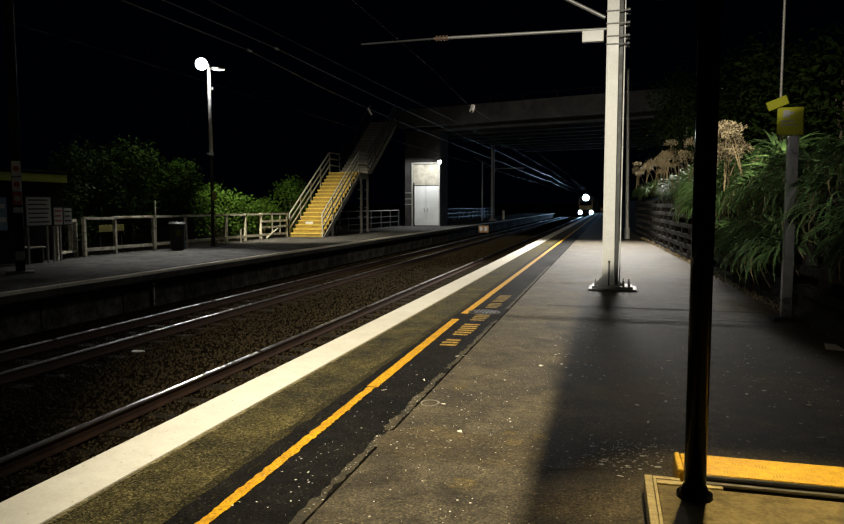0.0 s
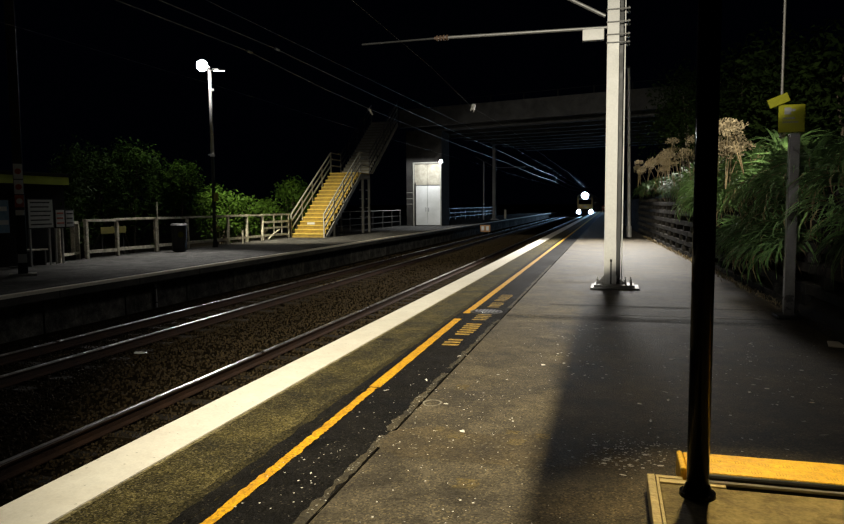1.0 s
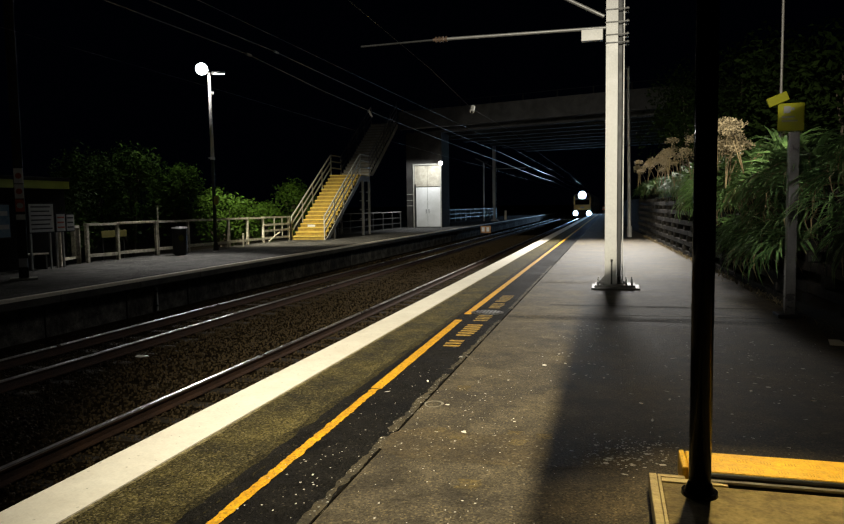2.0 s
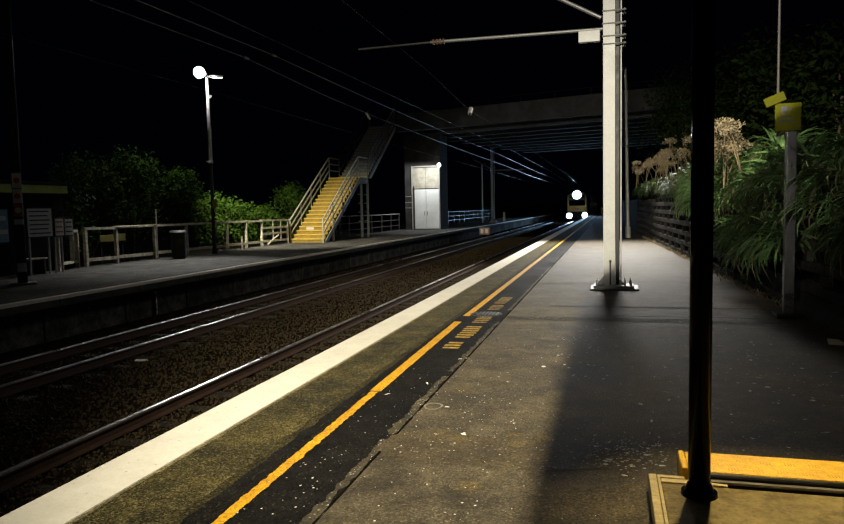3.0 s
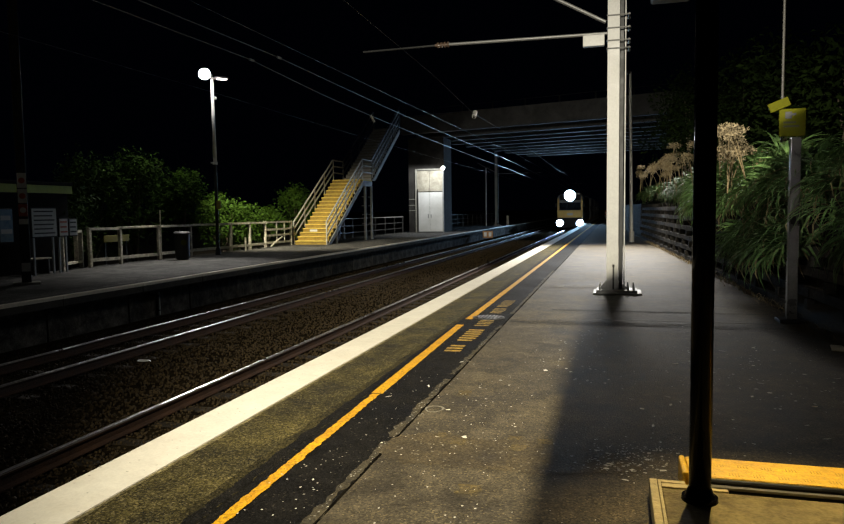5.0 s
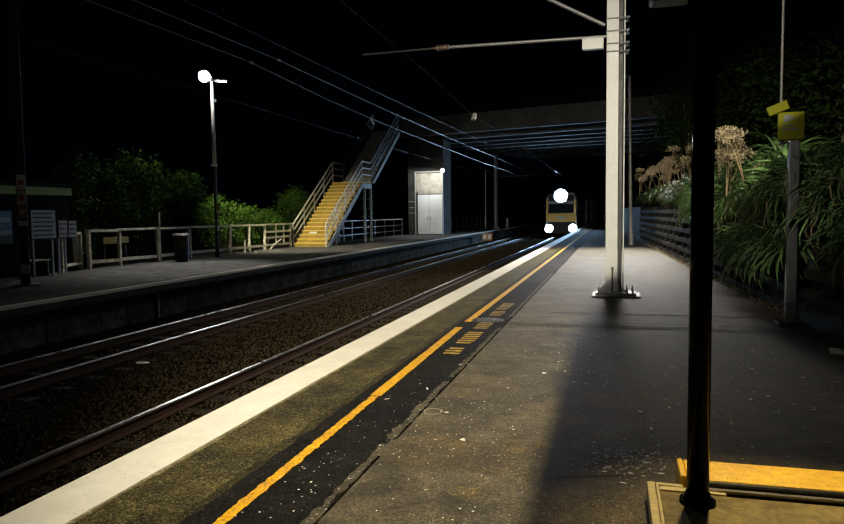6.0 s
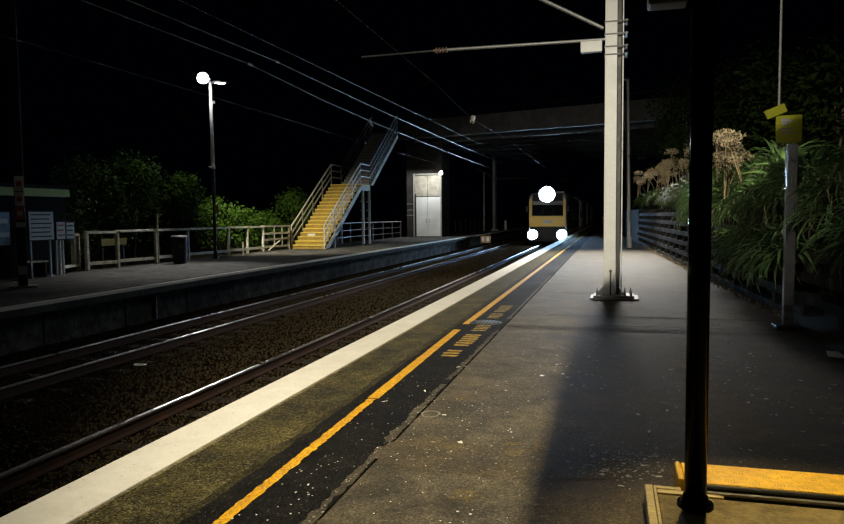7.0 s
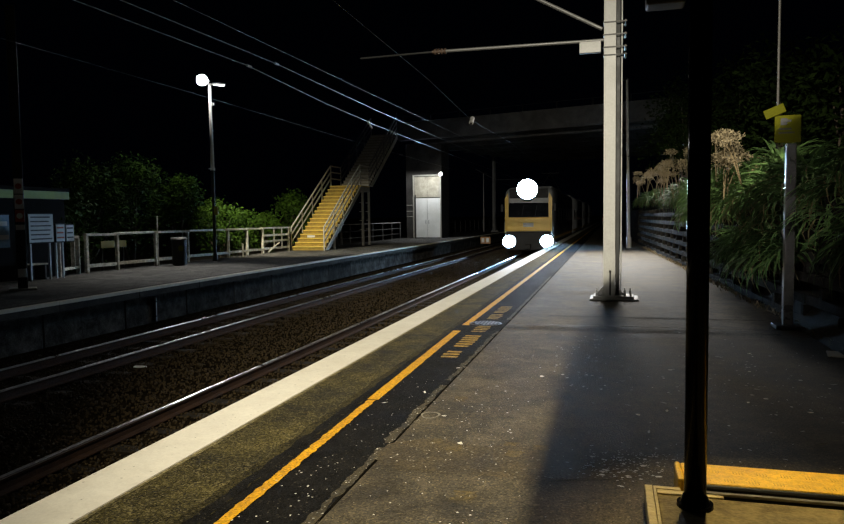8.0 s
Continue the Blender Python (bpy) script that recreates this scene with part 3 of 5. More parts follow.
        box(bm, -0.62, -0.24, -0.06, 0.06, z_arm - 0.22, z_arm - 0.02, 0.008)
        part("junction_box", bm, MAST, t, "pale box hung on the arm")
    return t


def build_wires():
    def wire(name, pts, r, label):
        bm = B()
        loft(bm, [[(x + r * math.cos(k * 1.0472), y, z + r * math.sin(k * 1.0472)) for k in range(6)] for x, y, z in pts])
        tagged(part(name, bm, WIRE, None), label, "wire")

    def run(x, z0, z1, sag, y0=-20, y1=200, n=40):
        return [(x, y0 + (y1 - y0) * i / n, z0 + (z1 - z0) * i / n - sag * math.sin(math.pi * (((y0 + (y1 - y0) * i / n) - 16.5) % 52) / 52)) for i in range(n + 1)]
    def strung(x, pts, n=10):
        """A wire through points (y, z), hanging in a shallow curve between them."""
        out = []
        for (ya, za), (yb, zb) in zip(pts, pts[1:]):
            out += [(x, ya + (yb - ya) * i / n, za + (zb - za) * i / n - 0.00004 * (yb - ya) ** 2 * math.sin(math.pi * i / n)) for i in range(n)]
        return out + [(x, *pts[-1])]
    wire("contact_wire", strung(-8.65, ((-20, 4.9), (15.8, 5.345), (20.5, 5.17), (26, 5.08), (60, 5.07), (110, 5.1), (200, 5.1))), 0.011, "steel-grey overhead contact wire over the far track")
    wire("contact_wire", strung(-8.65, ((-20, 5.15), (17.3, 5.71), (26, 5.655), (58, 5.82), (110, 5.9), (200, 5.9))), 0.011, "steel-grey twin overhead wire over the far track")
    wire("catenary_wire", strung(-8.65, ((-20, 5.9), (18.6, 6.12), (36, 6.30), (66, 6.71), (110, 6.8), (200, 6.8))), 0.006, "thin catenary wire strung high over the far track")
    wire("contact_wire", strung(-4.62, ((-20, 6.2), (18.2, 5.16), (23.9, 4.86), (33, 5.05), (80, 5.05), (200, 5.05))), 0.005, "thin overhead contact wire over the near track")
    wire("feeder_wire", run(-11.8, 5.25, 5.4, 0.1), 0.004, "thin dark feeder wire beside the far platform")

    def insulator(x, y, z, ln, r, label, material, tilt):
        t = thing("line_insulator", pose(x, y, z, tilt), label, "insulator")
        bm = B()
        rod(bm, (0, -ln / 2, 0), (0, ln / 2, 0), r, n=12)
        part("body", bm, material, t)
        for s in (-1, 1):
            bm = B()
            rod(bm, (0, s * ln / 2, 0), (0, s * (ln / 2 + 0.05), 0), r * 0.5, n=8)
            part("end_cap", bm, DARK_STEEL, t)
    insulator(-8.65, 17.4, 5.71, 0.2, 0.03, "small pale clamp insulator on the overhead wire", PORCELAIN, 0)
    insulator(-8.65, 15.9, 5.345, 0.2, 0.03, "small pale clamp insulator on the overhead wire", PORCELAIN, 0)
    insulator(-8.65, 24.9, 5.02, 0.42, 0.035, "pale tubular insulator hung from the contact wire", PORCELAIN, -25)
    insulator(-4.62, 24.0, 4.86, 0.30, 0.075, "stout white section insulator on the contact wire", PORCELAIN, 40)


# ---- the train ----
def rounded(w, h, r, n=5):
    pts = []
    for cx, cz, a0 in ((w / 2 - r, h - r, 0), (-w / 2 + r, h - r, 90), (-w / 2 + 0.08, 0.08, 180), (w / 2 - 0.08, 0.08, 270)):
        rr = r if a0 < 180 else 0.08
        for k in range(n):
            a = radians(a0 + 90 * k / (n - 1))
            pts.append((cx + rr * math.cos(a), cz + rr * math.sin(a)))
    return pts


def hood(x, z, r, y0, y1, n=32):
    """A short open tube round a lamp, 2 cm thick, added to narrow its beam."""
    bm = B()
    ring = lambda q, y: [bm.verts.new((x + q * math.cos(k * math.tau / n), y, z + q * math.sin(k * math.tau / n))) for k in range(n)]
    rows = [ring(r, y0), ring(r + 0.03, y1), ring(r + 0.05, y1), ring(r + 0.02, y0)]
    for a, b in zip(rows, rows[1:] + rows[:1]):
        for i in range(n):
            bm.faces.new((a[i], a[(i + 1) % n], b[(i + 1) % n], b[i]))
    bmesh.ops.recalc_face_normals(bm, faces=bm.faces)
    return bm


WHEELS = []


def build_train():
    # origin on the rail top, under the nose; the train runs towards -y
    t = thing("commuter_train", pose(TRACKS[0], 143, RAIL_Z), "electric commuter train with yellow front and blazing white headlights", "train")
    W, H0, H = 2.80, 0.60, 3.36
    for car in range(4):
        y0 = car * 21.4
        bm = B()
        rings = []
        if car == 0:
            for dy, sx, sz, lift in ((0.0, 0.93, 0.90, 0.0), (0.10, 0.97, 0.95, 0.0), (0.5, 1.0, 0.99, 0), (1.2, 1, 1, 0), (20.9, 1, 1, 0)):
                rings.append([(a * sx, y0 + dy + (0.28 * max(0, b / H - 0.35) if dy < 0.4 else 0), H0 + b * sz) for a, b in rounded(W, H, 0.42)])
        else:
            for dy in (0.0, 20.9):
                rings.append([(a, y0 + dy, H0 + b) for a, b in rounded(W, H, 0.42)])
        loft(bm, rings)
        body = part("car_body", bm, TRAIN_GREY, t, "grey metal car body", True)
        # side windows and doors
        for s in (-1, 1):
            for k in range(7):
                y = y0 + 2.6 + k * 2.55
                bm = B()
                x = s * (W / 2 + 0.004)
                box(bm, x - 0.006, x + 0.006, y, y + 1.5, H0 + 1.25, H0 + 2.15, 0.004)
                part("side_window", bm, GLASS_DARK, body)
        for s in (-1, 1):
            bm = B()
            x = s * (W / 2 + 0.003)
            box(bm, x - 0.005, x + 0.005, y0 + 0.8, y0 + 20.5, H0 + 0.25, H0 + 0.42)
            part("side_stripe", bm, TRAIN_YELLOW, body)
        bm = B()
        box(bm, -1.1, 1.1, y0 + 1.4, y0 + 19.5, 0.22, 0.54, 0.04)
        part("underframe", bm, TRAIN_DARK, t, "dark underframe equipment")
        bm = B()
        box(bm, -0.8, 0.8, y0 + 7, y0 + 13, H0 + H, H0 + H + 0.28, 0.06)
        part("roof_unit", bm, TRAIN_GREY, t)
        for by in (3.2, 17.6):
            bm = B()
            for s in (-1, 1):
                box(bm, s * 0.80 - 0.05, s * 0.80 + 0.05, y0 + by - 1.5, y0 + by + 1.5, 0.34, 0.52, 0.02)
            box(bm, -0.8, 0.8, y0 + by - 0.15, y0 + by + 0.15, 0.36, 0.5)
            part("bogie_frame", bm, TRAIN_DARK, t)
            for wy in (-1.05, 1.05):
                bm = B()
                for s in (-1, 1):
                    rod(bm, (s * 0.505, 0, 0), (s * 0.62, 0, 0), 0.39, n=24)
                    rod(bm, (s * 0.49, 0, 0), (s * 0.505, 0, 0), 0.42, n=24)
                rod(bm, (-0.5, 0, 0), (0.5, 0, 0), 0.07, n=10)
                ws = part("wheelset", bm, RUST, t)
                ws.matrix_basis = pose(0, y0 + by + wy, 0.39)
                WHEELS.append((ws, y0 + by + wy))
    # front: yellow panel, windscreen, lamps
    bm = B()
    box(bm, -1.32, 1.32, -0.06, 0.06, 1.36, 2.18, 0.05)
    mask = part("front_panel", bm, TRAIN_YELLOW, t, "yellow front panel")
    bm = B()
    box(bm, -0.3, 0.3, -0.072, -0.058, 1.62, 1.86, 0.005)
    part("number_plate", bm, TRAIN_GREY, mask)
    for s in (-1, 1):
        bm = B()
        prism(bm, [(s * 1.36, 1.3), (s * 1.16, 2.18), (s * 1.16, 3.2), (s * 1.2, 3.6), (s * 1.36, 3.3)][::s], -0.02, 0.34)
        part("front_pillar", bm, TRAIN_YELLOW, t, "yellow corner pillar")
        bm = B()
        rod(bm, (s * 1.3, 0.1, 2.75), (s * 1.52, -0.1, 2.75), 0.02)
        box(bm, s * 1.52 - 0.07, s * 1.52 + 0.07, -0.14, -0.09, 2.5, 2.95, 0.02)
        part("mirror", bm, TRAIN_DARK, t, "dark side mirror")
    bm = B()
    edge = [(-1.15, -0.03, 2.2), (1.15, -0.03, 2.2), (1.15, 0.2, 3.28), (-1.15, 0.2, 3.28)]
    lo = [bm.verts.new(p) for p in edge]
    hi = [bm.verts.new((a, b + 0.05, c)) for a, b, c in edge]
    bm.faces.new(lo)
    bm.faces.new(hi[::-1])
    for i in range(4):
        bm.faces.new((lo[i], lo[(i + 1) % 4], hi[(i + 1) % 4], hi[i]))
    bmesh.ops.recalc_face_normals(bm, faces=bm.faces)
    glass = part("windscreen", bm, GLASS_DARK, t, "dark windscreen")
    for x in (-0.38, 0.38):
        bm = B()
        bar(bm, (x, -0.06, 2.22), (x + 0.1, 0.06, 2.85), 0.025)
        part("wiper", bm, TRAIN_DARK, glass)
    bm = B()
    box(bm, -1.12, 1.12, 0.08, 0.4, 3.29, 3.84, 0.06)
    vis = part("visor", bm, TRAIN_DARK, t, "dark panel over the windscreen")
    bm = B()
    rod(bm, (0, 0.5, 3.78), (0, 0.03, 3.78), 0.5, 0.58, n=40)
    pod = part("lamp_pod", bm, TRAIN_DARK, t, "dark round pod added to carry the oversized high beam")
    # disc far wider than the lamp: its glare put into the shape
    bm = B()
    rod(bm, (0, 0.028, 3.78), (0, -0.03, 3.78), 0.55, 0.5, n=40)
    part("high_beam", bm, HEADLIGHT_TOP, pod, "oversized blue-white disc for the high beam and its glare")
    # added tube, keeps the disc from lighting things beside the train
    part("hood", hood(0, 3.78, 0.56, 0.03, -0.6), TRAIN_DARK, pod, "dark tube added to narrow the lamp beam")
    bm = B()
    box(bm, -1.3, 1.3, -0.02, 0.4, 0.25, 1.34, 0.06)
    skirt = part("skirt", bm, TRAIN_DARK, t, "dark front skirt")
    for s in (-1, 1):
        # lamp disc enlarged towards the size of its glare
        bm = B()
        rod(bm, (s * 1.08, -0.01, 0.78), (s * 1.08, -0.07, 0.78), 0.34, 0.3, n=28)
        part("headlight", bm, HEADLIGHT, skirt, "oversized blue-white disc for the headlight and its glare")
        part("headlight_hood", hood(s * 1.08, 0.78, 0.35, 0.0, -0.4), TRAIN_DARK, skirt, "dark tube added to narrow the lamp beam")
    bm = B()
    box(bm, -0.16, 0.16, -0.42, 0.05, 0.36, 0.62, 0.03)
    part("coupler", bm, TRAIN_DARK, t)
    bm = B()
    rod(bm, (-0.9, 14, H0 + H + 0.1), (0, 15.2, 5.55), 0.025)
    rod(bm, (0.9, 14, H0 + H + 0.1), (0, 15.2, 5.55), 0.025)
    rod(bm, (-0.7, 15.2, 5.6), (0.7, 15.2, 5.6), 0.03)
    part("pantograph", bm, DARK_STEEL, t)
    return t


# ---- near platform furniture ----
def build_shelter():
    t = thing("platform_shelter", pose(0, 0, 0), "platform shelter with a glossy black post and sloping roof", "shelter")
    px, py = 0.445, 3.655
    bm = B()
    rod(bm, (px, py, 0.09), (px, py, 3.24), 0.053, n=28)
    p = part("post", bm, BLACK_GLOSS, t, "glossy black round post", True)
    bm = B()
    rod(bm, (px, py, 0.088), (px, py, 0.108), 0.088, 0.086, n=28)
    rod(bm, (px, py, 0.108), (px, py, 0.145), 0.074, 0.058, n=28)
    part("flange", bm, BLACK_GLOSS, p)
    bm = B()
    bar(bm, (px, py, 2.66), (px + 0.3, py + 0.02, 3.24), 0.045)
    part("brace", bm, BLACK_GLOSS, p)
    # unseen roof and back wall; the pitch is set to shade the sign
    bm = B()
    prism(bm, [(-0.385, 3.14), (-0.385, 3.28), (4.2, 5.86), (4.2, 5.72)], -9, 4.72)
    part("roof", bm, DARK_WALL, t, "unseen sloping roof, pitched to shade the sign")
    bm = B()
    box(bm, 4.0, 4.1, -9, 4.7, 0, 5.56)
    part("back_wall", bm, DARK_WALL, t)
    f = thing("eave_light", pose(0.36, 4.80, 2.87), "dull grey light fitting under the shelter eave", "light fitting")
    bm = B()
    box(bm, -0.12, 0.12, -0.09, 0.09, 0.0, 0.11, 0.015)
    part("housing", bm, ZINC, f)
    bm = B()
    box(bm, -0.03, 0.03, -0.2, -0.06, 0.10, 0.55)
    part("bracket", bm, DARK_STEEL, f)
    # slab, edging and yellow board
    s = thing("shelter_slab", pose(0, 0, 0), "brown concrete shelter slab with pale timber edging", "slab")
    bm = B()
    box(bm, 0.272, 4.0, -2, 3.775, 0, 0.088, 0.008)
    part("slab", bm, SLAB, s)
    bm = B()
    box(bm, 0.212, 0.252, -2, 3.872, 0, 0.098, 0.005)
    part("edging", bm, KERB, s, "pale ochre edging")
    bm = B()
    box(bm, 0.254, 0.270, -2, 3.83, 0, 0.102, 0.004)
    part("edging", bm, KERB, s, "pale timber edging")
    bm = B()
    box(bm, 0.254, 0.395, 3.832, 3.870, 0, 0.097, 0.005)
    part("edging", bm, KERB, s)
    bm = B()
    box(bm, 0.272, 0.60, 3.778, 3.83, 0, 0.094, 0.004)
    part("edging", bm, KERB, s)
    ribs = mat("ramp_rib", (0.62, 0.38, 0.04), (0.5, 0.3, 0.03), 20, 0.7, 0.1)
    r = thing("boarding_ramp", pose(0, 0, 0), "folded yellow boarding ramp lying beside the slab", "ramp")
    bm = B()
    box(bm, 0.42, 2.6, 3.86, 4.165, 0.105, 0.135, 0.012)
    brd = part("deck", bm, TREAD_BOARD, r, "yellow ribbed deck")
    bm = B()
    box(bm, 0.385, 0.418, 3.88, 4.165, 0.0, 0.142, 0.014)
    part("end_cap", bm, TREAD_BOARD, r)
    for k, (y, z, rr) in enumerate(((3.835, 0.118, 0.018), (3.822, 0.098, 0.014))):
        bm = B()
        rod(bm, (0.47, y, z), (2.6, y, z), rr)
        part("edge_tube", bm, GALV if k else DARK_STEEL, r, "steel edge tube")
    bm = B()
    box(bm, 0.42, 2.6, 3.875, 4.15, 0.0, 0.104)
    part("core", bm, DARK_STEEL, r)
    for row, y in enumerate((3.90, 4.03)):
        for i in range(13):
            bm = B()
            for k in range(4):
                x = 0.50 + row * 0.06 + i * 0.12 + k * 0.015
                box(bm, x, x + 0.004, y, y + 0.035, 0.134, 0.137)
            part("tread_rib", bm, ribs, brd)


def build_sign_post():
    t = thing("sign_post", pose(2.33, 10.3, 0), "grey square steel post with a yellow notice", "sign post")
    bm = B()
    box(bm, -0.065, 0.06, -0.06, 0.06, 0, 2.46, 0.012)
    part("post", bm, mat("galvanised_sign_post", (0.1, 0.097, 0.09), (0.05, 0.048, 0.045), 5, 0.33, 0.1, metal=0.35), t)
    bm = B()
    box(bm, -0.17, 0.17, -0.17, 0.17, 0, 0.05, 0.01)
    part("base_plate", bm, DARK_STEEL, t)
    bm = B()
    rod(bm, (-0.17, 0.0, 2.4), (-0.17, 0, 4.6), 0.016)
    part("conduit", bm, ZINC, t)
    bm = B()
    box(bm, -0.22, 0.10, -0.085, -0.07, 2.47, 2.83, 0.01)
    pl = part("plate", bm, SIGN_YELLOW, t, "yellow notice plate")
    for z, w in ((2.64, 0.15), (2.59, 0.19)):
        bm = B()
        box(bm, -0.17, -0.17 + w, -0.091, -0.086, z, z + 0.022)
        part("text_bar", bm, SIGN_BLACK, pl)
    bm = B()
    box(bm, -0.15, -0.07, -0.091, -0.086, 2.70, 2.79)
    box(bm, -0.07, -0.02, -0.091, -0.086, 2.74, 2.77)
    part("symbol", bm, SIGN_BLACK, pl)
    bm = B()
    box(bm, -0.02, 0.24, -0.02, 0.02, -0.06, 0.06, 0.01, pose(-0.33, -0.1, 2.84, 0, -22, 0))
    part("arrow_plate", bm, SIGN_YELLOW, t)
    t2 = thing("lamp_post", pose(0.83, 34, 0), "tall thin grey lamp post beside the platform wall", "lamp post")
    bm = B()
    rod(bm, (0, 0, 0), (-0.12, 0, 7.8), 0.085, 0.055, n=14)
    part("pole", bm, GALV, t2)
    bm = B()
    rod(bm, (0, 0, 0), (0, 0, 0.5), 0.12, n=14)
    part("base", bm, GALV, t2)
    bm = B()
    box(bm, -0.55, -0.1, -0.12, 0.12, 7.72, 7.84, 0.02)
    part("head", bm, DARK_STEEL, t2)


build_bridge()
build_tower()
build_stairs()
build_mast("overhead_mast", pose(0.08, 13.35, 0), 9.0, -4.6, 4.72, "pale steel overhead-line mast bolted to the near platform")
build_mast("overhead_mast", pose(-11.3, 70, 0), 7.6, 4.2, 5.2, "far pale overhead-line mast on the far platform", False)
build_wires()
train = build_train()
build_shelter()
build_sign_post()



# ---- markings, covers and litter on the near platform ----
def ragged_strip(x0, x1, y0, y1, z, step, amp, freq, seed):
    bm = B()
    n = max(2, int((y1 - y0) / step))
    rows = []
    for i in range(n + 1):
        y = y0 + (y1 - y0) * i / n
        e = amp * (noise.noise((seed, y * freq, 0)) + 0.6 * noise.noise((seed, y * freq * 4, 5)))
        f = amp * (noise.noise((seed + 9, y * freq, 0)) + 0.6 * noise.noise((seed + 9, y * freq * 4, 5)))
        rows.append((bm.verts.new((x0 + e, y, z)), bm.verts.new((x1 + f, y, z))))
    for a, b in zip(rows, rows[1:]):
        bm.faces.new((a[0], a[1], b[1], b[0]))
    return bm


def build_markings():
    t = thing("yellow_safety_line", pose(0, 0, 0), "worn yellow safety line painted along the platform", "line marking", "", "structure")
    for y0, y1, amp, w, skew in ((0.5, 5.55, 0.011, 0.035, -0.0167), (5.57, 9.25, 0.005, 0.05, -0.0167), (9.75, 22, 0.006, 0.05, 0), (22, 140, 0.01, 0.05, 0)):
        c = -1.835 + skew * (y0 + y1) / 2 if skew else -1.975
        bm = ragged_strip(-w, w, y0, y1, 0.004, (0.012 if y1 < 6 else 0.03) if y1 < 30 else 1.0, amp, 16.0 if y1 < 6 else 9.0, y0)
        for v in bm.verts:
            v.co.x += c + skew * (v.co.y - (y0 + y1) / 2)
        part("line_stretch", bm, YELLOW, t)
    w = thing("painted_words", pose(0, 0, 0), "faded yellow painted lettering worn beyond reading", "lettering", "", "structure")
    worn = mat("faded_yellow_lettering", (0.6, 0.36, 0.04), (0.22, 0.15, 0.05), 14, 0.75, 0.4, fine=60, speck=0.2, speck_col=(0.06, 0.05, 0.03), cells=70, spec=0.12)
    for y0, n in ((7.45, 3), (8.1, 6), (9.2, 4), (10.4, 4), (11.1, 6)):
        for i in range(n):
            y = y0 + i * 0.145
            bm = ragged_strip(-1.80 + random.uniform(0, 0.02), -1.58 + random.uniform(-0.04, 0), y, y + 0.085, 0.0035, 0.012, 0.012, 9.0, y)
            part("text_bar", bm, worn if y < 9 else YELLOW_WORN, w)
    CAST = mat("worn_cast_iron", (0.10, 0.095, 0.085), (0.04, 0.038, 0.034), 9, 0.34, 0.2, metal=0.6)
    c = thing("manhole_cover", pose(-1.72, 9.95, 0), "round ribbed steel manhole cover in the asphalt", "manhole cover")
    bm = B()
    rod(bm, (0, 0, -0.02), (0, 0, 0.007), 0.235, n=36)
    part("frame", bm, CAST, c)
    bm = B()
    rod(bm, (0, 0, 0), (0, 0, 0.010), 0.205, n=36)
    part("lid", bm, DARK_STEEL, c)
    for i in range(7):
        x = -0.15 + i * 0.05
        h = math.sqrt(0.19 ** 2 - x * x)
        bm = B()
        box(bm, x - 0.012, x + 0.012, -h, h, 0.009, 0.016, 0.003)
        part("rib", bm, CAST, c)
    r = thing("chalk_ring", pose(-1.33, 5.22, 0.003), "pale ring stain on the asphalt", "stain")
    bm = B()
    inner, outer = [], []
    for i in range(28):
        a = i / 28 * 6.2832
        inner.append(bm.verts.new((0.06 * math.cos(a), 0.075 * math.sin(a), 0)))
        outer.append(bm.verts.new(((0.075 + 0.008 * math.sin(3 * a)) * math.cos(a), 0.092 * math.sin(a), 0)))
    for i in range(28):
        bm.faces.new((inner[i], inner[(i + 1) % 28], outer[(i + 1) % 28], outer[i]))
    part("ring", bm, mat("chalk", (0.3, 0.27, 0.2), (0.16, 0.14, 0.1), 30, 0.9, 0.1), r)
    k = thing("white_kerb_mark", pose(2.45, 8.5, 0), "short white painted kerb mark at the platform's back", "line marking", "", "structure")
    bm = B()
    box(bm, -0.12, 0.5, -0.22, 0.1, 0.0, 0.012, 0.003, pose(0, 0, 0, 0, 0, -12))
    part("mark", bm, WHITE, k)
    crack = mat("open_joint", (0.012, 0.01, 0.007), (0.006, 0.005, 0.004), 9, 0.95, 0.3, spec=0.0)
    part("joint_crack", ragged_strip(-1.4195, -1.4105, -2, 60, 0.0019, 0.04, 0.007, 3.0, 3.0), crack, t, "open dark joint")
    # thin mortar smeared along the joint, and grime beside the yellow line
    smear = mat("smeared_asphalt", (0.088, 0.07, 0.04), (0.035, 0.03, 0.02), 5, 0.8, 0.4, fine=80, speck=0.03, cells=100, grain=0.4, spec=0.12)
    for y0, y1, w, sd in ((2.0, 4.4, 0.055, 41.0), (4.5, 6.2, 0.06, 43.0), (6.4, 9.3, 0.05, 47.0), (10.4, 18.0, 0.05, 51.0)):
        part("smear", ragged_strip(-1.424 - w, -1.424, y0, y1, 0.0012, 0.02, 0.04, 3.3, sd), smear, t)
    soot = mat("grimy_aggregate", (0.06, 0.049, 0.018), (0.012, 0.01, 0.005), 3.5, 0.85, 0.6, fine=75, speck=0.1, speck_col=(0.16, 0.13, 0.06), cells=95, grain=0.75, spec=0.06)
    part("grime", ragged_strip(-2.14, -2.0, 0.5, 60, 0.0018, 0.02, 0.03, 4.1, 61.0), soot, t, "grimy aggregate beside the line")
    part("grime", ragged_strip(-2.075, -2.0, 0.5, 60, 0.0024, 0.02, 0.02, 5.1, 67.0), ASPHALT_DARK, t)
    # patches of other asphalt
    p = thing("asphalt_patches", pose(0, 0, 0), "darker repair patches in the asphalt", "asphalt patch", "", "structure")
